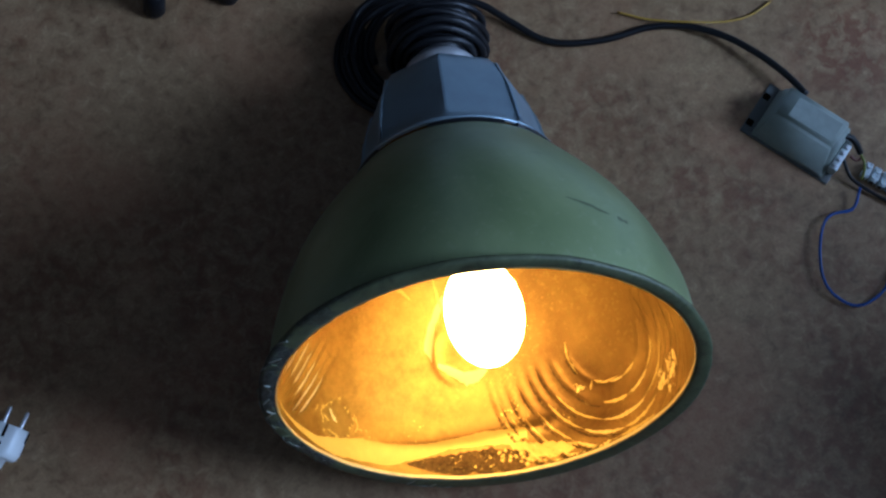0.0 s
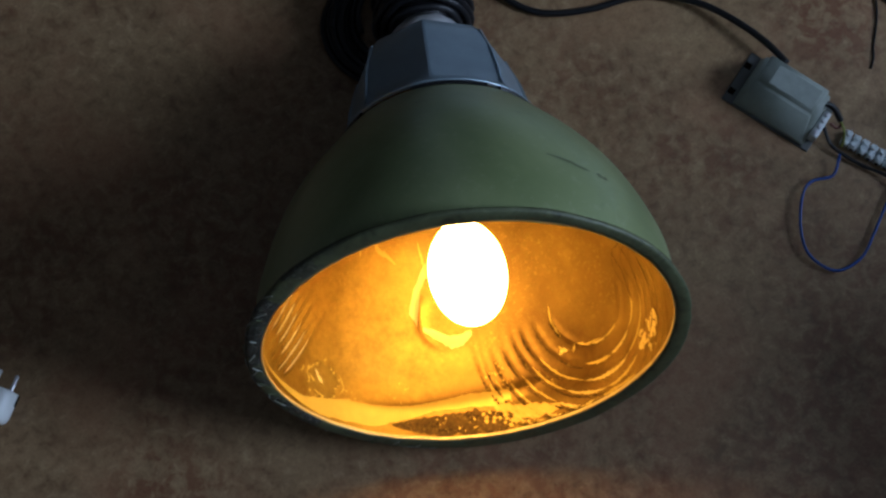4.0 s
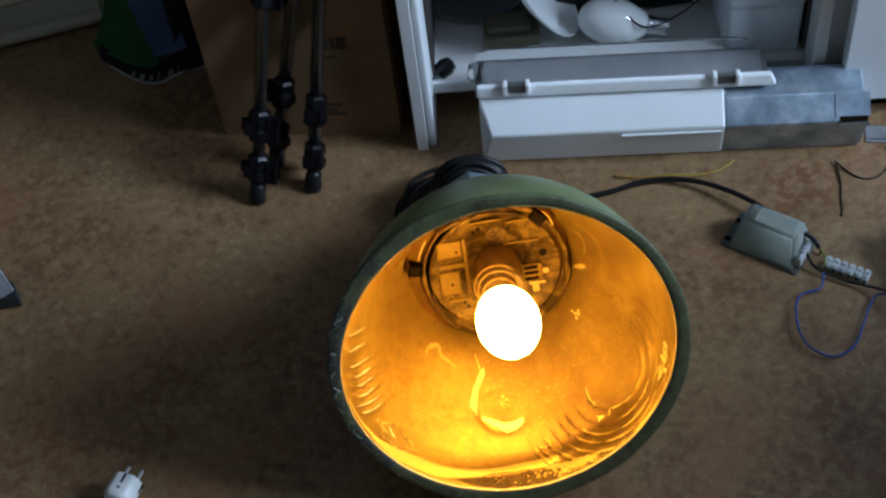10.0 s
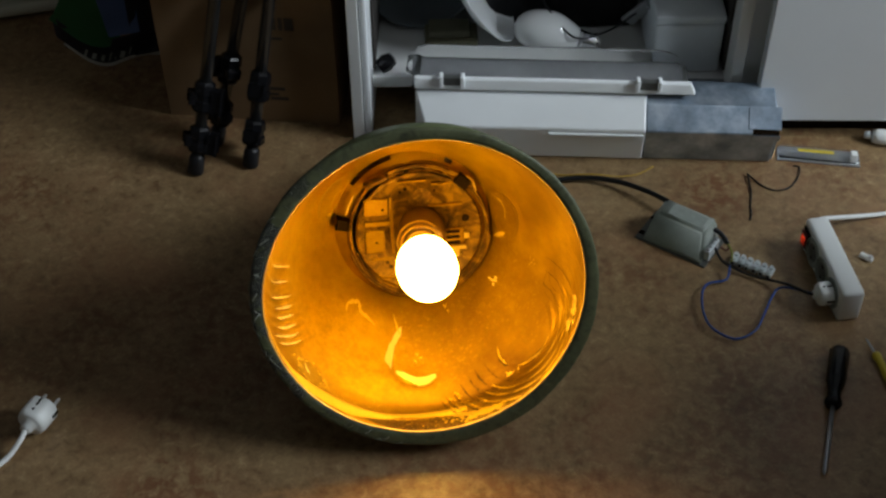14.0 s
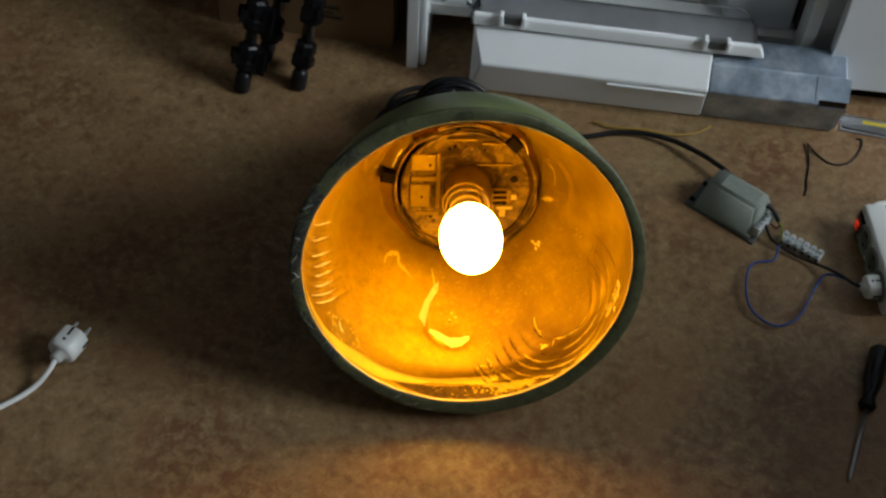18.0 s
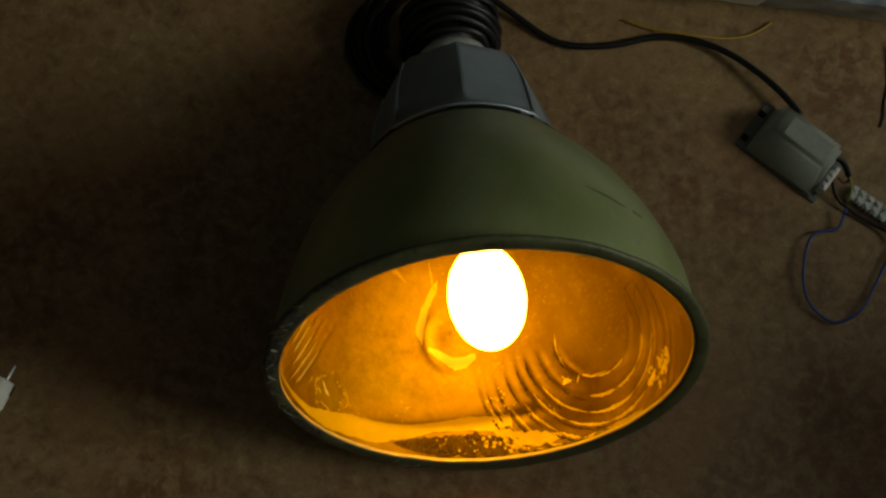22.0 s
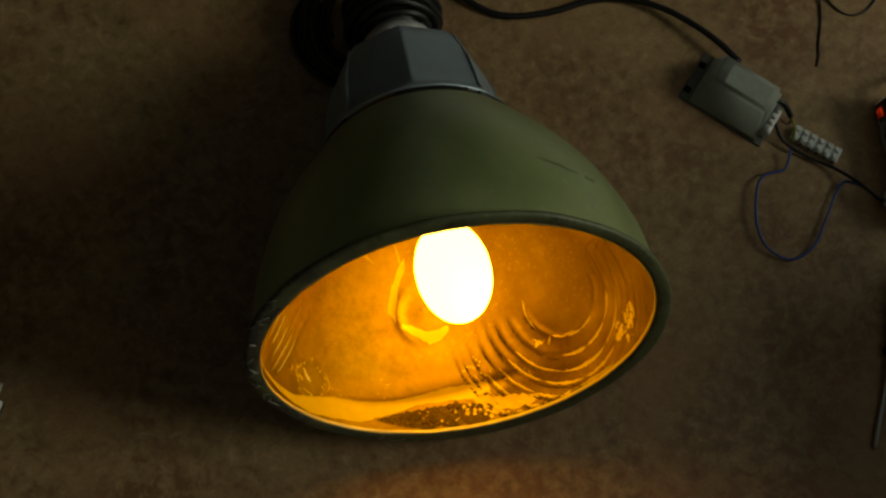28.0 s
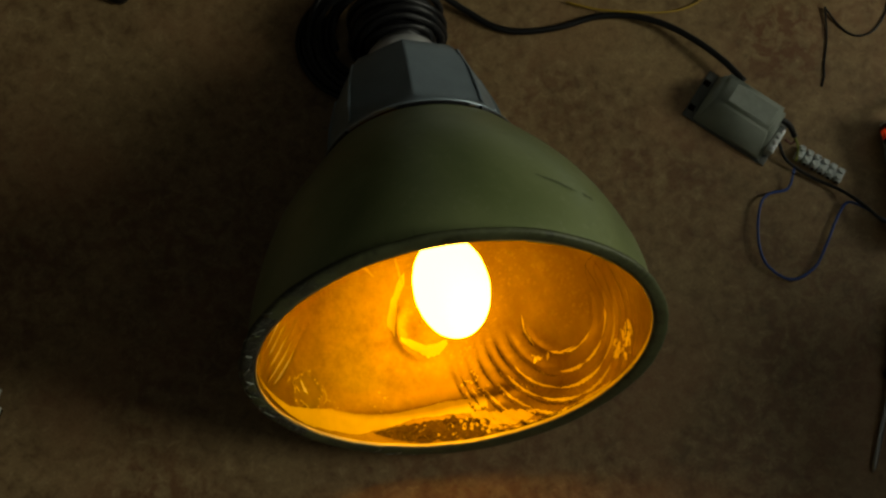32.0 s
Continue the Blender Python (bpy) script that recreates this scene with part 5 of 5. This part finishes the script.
def cabinet_contents():
    grey = plain("blue_grey_paint", (0.74, 0.80, 0.85), 0.4, 0.0, 0.1, 30, 0.05)
    gear = thing("control_gear_box", CAB @ pose(0.516, 0.110, 0.072, 0, 0, 2), "blue-grey control gear box standing on the shelf", "gear box")
    part("case", box(-0.056, 0.050, -0.03, 0.10, 0.0, 0.090, 0.006, 3), grey, gear, "", True)
    part("lid", box(-0.057, 0.051, -0.031, 0.101, 0.0905, 0.106, 0.004, 2), grey, gear, "", True)
    up = thing("upper_gear_box", CAB @ pose(0.517, 0.165, 0.1785, 0, 0, 2), "grey gear box stacked on another box", "gear box")
    part("case", box(-0.046, 0.040, -0.03, 0.08, 0.0, 0.10, 0.005, 3), grey, up, "", True)
    disc = CAB @ Matrix.Translation((0.095, 0.235, 0.168)) @ Vector((-0.1, -0.75, 0.45)).to_track_quat("Z", "Y").to_matrix().to_4x4()
    old = thing("grey_reflector_shade", disc, "grey metal lamp shade leaning in the cabinet", "shade")
    part("dish", lathe([(0.0, 0.100), (-0.004, 0.102), (-0.04, 0.090), (-0.08, 0.062), (-0.10, 0.030), (-0.10, 0.027), (-0.078, 0.059), (-0.04, 0.086), (-0.004, 0.098)], 48, None, True), plain("dull_grey_enamel", (0.17, 0.195, 0.21), 0.45, 0.1, 0.15, 30, 0.05), old, "", True)
    white = CAB @ Matrix.Translation((0.195, 0.155, 0.150)) @ Vector((0.774, 0.0, 0.633)).to_track_quat("Z", "Y").to_matrix().to_4x4()
    dish = thing("white_reflector_dish", white, "white enamelled reflector dish leaning on the shelf", "reflector")
    part("dish", lathe([(0.012, 0.075), (0.009, 0.076), (-0.006, 0.050), (-0.014, 0.020), (-0.014, 0.0), (-0.012, 0.0), (-0.012, 0.020), (-0.004, 0.049)], 48), WHITEBODY, dish, "", True)
    block = thing("olive_block", CAB @ pose(0.150, 0.150, 0.072, 0, 0, 3), "olive drab metal block on the shelf", "block")
    part("case", box(-0.042, 0.042, -0.02, 0.03, 0.0, 0.022, 0.003), plain("olive_drab_paint", (0.13, 0.12, 0.07), 0.6, 0.0, 0.15, 50, 0.1), block)
    part("cap", box(-0.036, 0.030, -0.012, 0.026, 0.0222, 0.034, 0.003), plain("olive_drab_cap", (0.11, 0.105, 0.065), 0.6, 0.0, 0.15, 50, 0.1), block)
    # black box added to darken the back of the shelf
    case = thing("black_case", CAB @ pose(0.330, 0.190, 0.072, 0, 0, 4), "black box added to fill the dark back of the shelf", "case")
    part("body", box(-0.125, 0.120, 0.0, 0.22, 0.0, 0.150, 0.012, 3), BLACK, case, "", True)
    part("lid", box(-0.127, 0.122, -0.002, 0.222, 0.151, 0.185, 0.010, 3), RUBBER, case, "ribbed black lid", True)
    for x in (-0.06, 0.06):
        part("clasp", box(x - 0.012, x + 0.012, -0.007, -0.001, 0.125, 0.165, 0.002), BLACK, case, "black clasp")
    clamp = thing("steel_bracket", CAB @ pose(0.445, 0.16, 0.130, 20, 35, 15), "bent steel bracket hanging against the gear box", "bracket")
    part("plate", box(-0.012, 0.012, -0.003, 0.003, -0.028, 0.028, 0.001), STEEL, clamp)
    part("tab", box(-0.012, 0.012, -0.014, 0.003, 0.024, 0.028, 0.001), STEEL, clamp)
    knob = thing("black_fitting", CAB @ pose(0.050, 0.085, 0.086, 0, 60, 20), "black plastic cable fitting on the shelf edge", "fitting")
    part("body", lathe([(-0.014, 0.0), (-0.014, 0.012), (0.0, 0.014), (0.012, 0.010), (0.014, 0.0)], 8), BLACK, knob)
    wire("shelf_wire", [CAB @ Vector(p) for p in ((0.250, 0.17, 0.22), (0.285, 0.16, 0.165), (0.320, 0.115, 0.135), (0.350, 0.10, 0.122), (0.40, 0.13, 0.118), (0.44, 0.15, 0.135))], 0.0016, RUBBER, "thin black wire draped over the spare bulb")


cabinet_contents()


# ---------------------------------------------------------------- tripod, cardboard box, bag, basket, ladder
def tripod():
    unit = thing("tripod", pose(-0.262, 0.52, 0.0), "folded black metal camera tripod leaning with its feet on the floor", "tripod")
    inv = unit.matrix_world.inverted()
    top = {0: Vector((-0.1600, 0.730, 0.62)), 1: Vector((-0.0870, 0.729, 0.62)), 2: Vector((-0.1065, 0.639, 0.62))}
    for k, foot in enumerate(((-0.309, 0.491, 0.0), (-0.226, 0.497, 0.0), (-0.278, 0.560, 0.0))):
        a, b = Vector(foot), top[k]
        m = inv @ Matrix.Translation(a) @ (b - a).to_track_quat("Z", "Y").to_matrix().to_4x4()
        n = (b - a).length
        leg = part("leg", lathe([(0.0, 0.0), (0.0, 0.0075), (0.08, 0.0075), (0.08, 0.0095), (0.30, 0.0095), (0.30, 0.0115), (n, 0.0115), (n, 0.0)], 20, m), ANODISED, unit, "dark anodised telescopic leg", True)
        part("foot", lathe([(0.0, 0.0), (0.0, 0.0105), (0.004, 0.0125), (0.026, 0.0120), (0.034, 0.0085), (0.034, 0.0)], 18, m @ pose(0, 0, -0.001)), RUBBER, leg, "black rubber foot", True)
        for z, h in ((0.036, 0.040), (0.100 + 0.006 * k, 0.046), (0.300, 0.046))[:2 if k == 2 else 3]:
            part("clamp", lathe([(z, 0.0), (z, 0.0145), (z + 0.003, 0.0175), (z + h * 0.35, 0.0175), (z + h * 0.40, 0.0150), (z + h * 0.55, 0.0150), (z + h * 0.60, 0.0170), (z + h - 0.004, 0.0160), (z + h, 0.0125), (z + h, 0.0)], 7, m @ pose(0, 0, 0, 0, 0, 17 + 40 * k)), BLACK, leg, "black leg clamp")
            part("clamp_block", box(0.004, 0.0215, -0.012, 0.010, z + h * 0.28, z + h * 0.62, 0.002, 2, m @ pose(0, 0, 0, 0, 0, 40 + 70 * k)), BLACK, leg)
            part("clamp_lever", box(-0.027, -0.013, -0.009, 0.009, z + 0.002, z + h * 0.72, 0.003, 2, m @ pose(0, 0, 0, 0, 0, 20 + 100 * k)), BLACK, leg)
            part("clamp_screw", lathe([(0.0, 0.0034), (0.004, 0.0034), (0.0046, 0.0)], 10, m @ pose(0.006, -0.0155, z + h * 0.5, 90, 0, 0)), FERRULE, leg)
    part("spider", lathe([(0.57, 0.0), (0.57, 0.04), (0.63, 0.045), (0.66, 0.02), (0.70, 0.02), (0.70, 0.0)], 24, pose(-0.115 + 0.262, 0.710 - 0.52, 0.0)), BLACK, unit, "black leg joint", True)
    return unit


tripod()


def cardboard_box():
    unit = thing("cardboard_box", pose(-0.350, 0.637, 0.0, 0, 0, -12), "brown cardboard box with dark print standing on the floor", "box")
    part("front_panel", box(0.0, 0.272, 0.0, 0.004, 0.0, 0.285), CARDBOARD, unit, "brown front panel with print")
    part("side_panel", box(0.0, 0.004, 0.0045, 0.30, 0.0, 0.285), CARDBOARD, unit)
    part("side_panel", box(0.268, 0.272, 0.0045, 0.30, 0.0, 0.285), CARDBOARD, unit)
    part("back_panel", box(0.0045, 0.2675, 0.296, 0.30, 0.0, 0.285), CARDBOARD, unit)
    part("flap", box(0.0, 0.272, 0.005, 0.22, 0.2852, 0.2892), CARDBOARD, unit, "folded top flap")
    for u, w, z, h in ((0.172, 0.014, 0.176, 0.022), (0.190, 0.006, 0.176, 0.022), (0.199, 0.014, 0.176, 0.022), (0.172, 0.022, 0.158, 0.005), (0.160, 0.03, 0.062, 0.006), (0.160, 0.02, 0.052, 0.005), (0.166, 0.028, 0.043, 0.006)):
        part("print_bar", box(u, u + w, -0.0008, -0.0002, z, z + h), INKY, unit, "dark printed mark")
    return unit


cardboard_box()


def shopping_bag():
    green = plain("green_plastic_film", (0.018, 0.16, 0.045), 0.35, 0.0, 0.25, 25, 0.2)
    blue = plain("pale_blue_plastic_film", (0.12, 0.20, 0.42), 0.35, 0.0, 0.2, 25, 0.2)
    dark = plain("dark_plastic_film", (0.02, 0.022, 0.03), 0.35, 0.0, 0.25, 25, 0.2)
    bag = thing("shopping_bag", pose(-0.452, 0.865, 0.0, 0, 0, 4), "green and blue plastic shopping bag with a black printed band", "bag")

    def panel(x0, x1, z0, z1, off, seed):
        bm = bmesh.new()
        nx, nz = 18, 12
        grid = []
        for i in range(nz + 1):
            row = []
            for k in range(nx + 1):
                x = x0(i / nz) + (x1(i / nz) - x0(i / nz)) * k / nx
                z = z0(x) + ((z1(x) if callable(z1) else z1) - z0(x)) * i / nz
                y = off - 0.05 * math.cos((x) * 9) + 0.012 * noise.noise((x * 14 + seed, z * 14, seed)) + 0.10 * z
                row.append(bm.verts.new((x, y, z)))
            grid.append(row)
        for a, b in zip(grid, grid[1:]):
            for k in range(nx):
                bm.faces.new((a[k], a[k + 1], b[k + 1], b[k]))
        bmesh.ops.solidify(bm, geom=list(bm.faces), thickness=0.0015)
        return bm

    def hem(x):
        return 0.016 + 1.9 * max(0.0, 0.0 - x) ** 1.5 + 0.007 * math.sin(x * 38)

    part("hem", panel(lambda q: -0.075, lambda q: 0.085, lambda x: hem(x) - 0.008, lambda x: hem(x) + 0.006, -0.0475, 3), plain("white_plastic_film", (0.70, 0.70, 0.64), 0.4, 0.0, 0.1, 30, 0.1), bag, "white bottom hem", True)
    part("printed_band", panel(lambda q: -0.085, lambda q: 0.085, hem, lambda x: hem(x) + 0.042, -0.050, 3), dark, bag, "black printed band", True)
    part("green_side", panel(lambda q: -0.090 + 0.05 * q, lambda q: 0.02 - 0.03 * q, lambda x: 0.030 + hem(x), 0.20, -0.0515, 5), green, bag, "bright green side", True)
    part("blue_side", panel(lambda q: 0.000 - 0.03 * q, lambda q: 0.05, lambda x: 0.065, 0.30, -0.055, 7), blue, bag, "pale blue side", True)
    part("dark_side", panel(lambda q: 0.035, lambda q: 0.105, lambda x: 0.02, 0.32, -0.052, 9), dark, bag, "dark folded side", True)
    for k, (x, w, h) in enumerate(((-0.045, 0.006, 0.014), (-0.034, 0.010, 0.012), (-0.020, 0.008, 0.012), (-0.007, 0.003, 0.018), (0.003, 0.003, 0.004), (0.011, 0.010, 0.015), (0.026, 0.003, 0.018))):
        y = -0.052 - 0.05 * math.cos(x * 9) + 0.10 * 0.04
        z = hem(x) + 0.012
        part("print_bar", box(0.0, w * 0.7, -0.0006, 0.0006, 0.0, h * 0.9, m=pose(x, y - 0.0105, z, 0, 22, 0)), PALELABEL, bag, "pale printed mark")
    return bag


shopping_bag()


def basket():
    unit = thing("plastic_basket", pose(-0.66, 1.02, 0.0, 0, 0, 8), "cream plastic storage basket on the floor", "basket")
    cream = plain("cream_plastic", (0.48, 0.47, 0.36), 0.45, 0.0, 0.08, 25, 0.05)

    def ring(w, d, z, r=0.05):
        out = []
        for cx, cy, a0 in ((w - r, d - r, 0), (-w + r, d - r, 90), (-w + r, -d + r, 180), (w - r, -d + r, 270)):
            for i in range(6):
                a = radians(a0 + 18 * i)
                out.append((cx + r * math.cos(a), cy + r * math.sin(a), z))
        return out

    for z, w, d in ((0.016, 0.15, 0.085), (0.10, 0.165, 0.10)):
        pts = ring(w, d, z)
        part("hoop", tube(pts + pts[:2], 0.012 if z < 0.05 else 0.010, 8, 2), cream, unit, "", True)
    part("floor_pan", prism([(x, y) for x, y, _ in ring(0.148, 0.083, 0)], 0.006, 0.012), cream, unit)
    for i, p in enumerate(ring(0.15, 0.085, 0.016)):
        if i % 2 == 0:
            part("upright", tube([p, (p[0] * 1.1, p[1] * 1.18, 0.10)], 0.004, 6, 1), cream, unit)
    return unit


basket()


def step_ladder():
    unit = thing("step_ladder", pose(-0.68, 0.375, 0.0), "grey aluminium step ladder leg with a dark rubber foot", "ladder")
    m = Matrix.Translation((0.02, -0.012, 0.0)) @ Vector((-0.17, 0.25, 0.55)).to_track_quat("Z", "Y").to_matrix().to_4x4()
    part("leg", box(-0.009, 0.009, -0.016, 0.016, 0.030, 1.0, 0.002, 2, m), STEEL, unit, "grey aluminium leg")
    part("foot", prism([(-0.045, -0.012), (0.032, -0.012), (0.026, 0.012), (-0.010, 0.045), (-0.045, 0.045)], 0.0, 0.030, None, 0.003), plain("dark_teal_rubber", (0.018, 0.032, 0.034), 0.4, 0.0, 0.2, 60, 0.1), unit, "dark rubber foot")
    return unit


step_ladder()
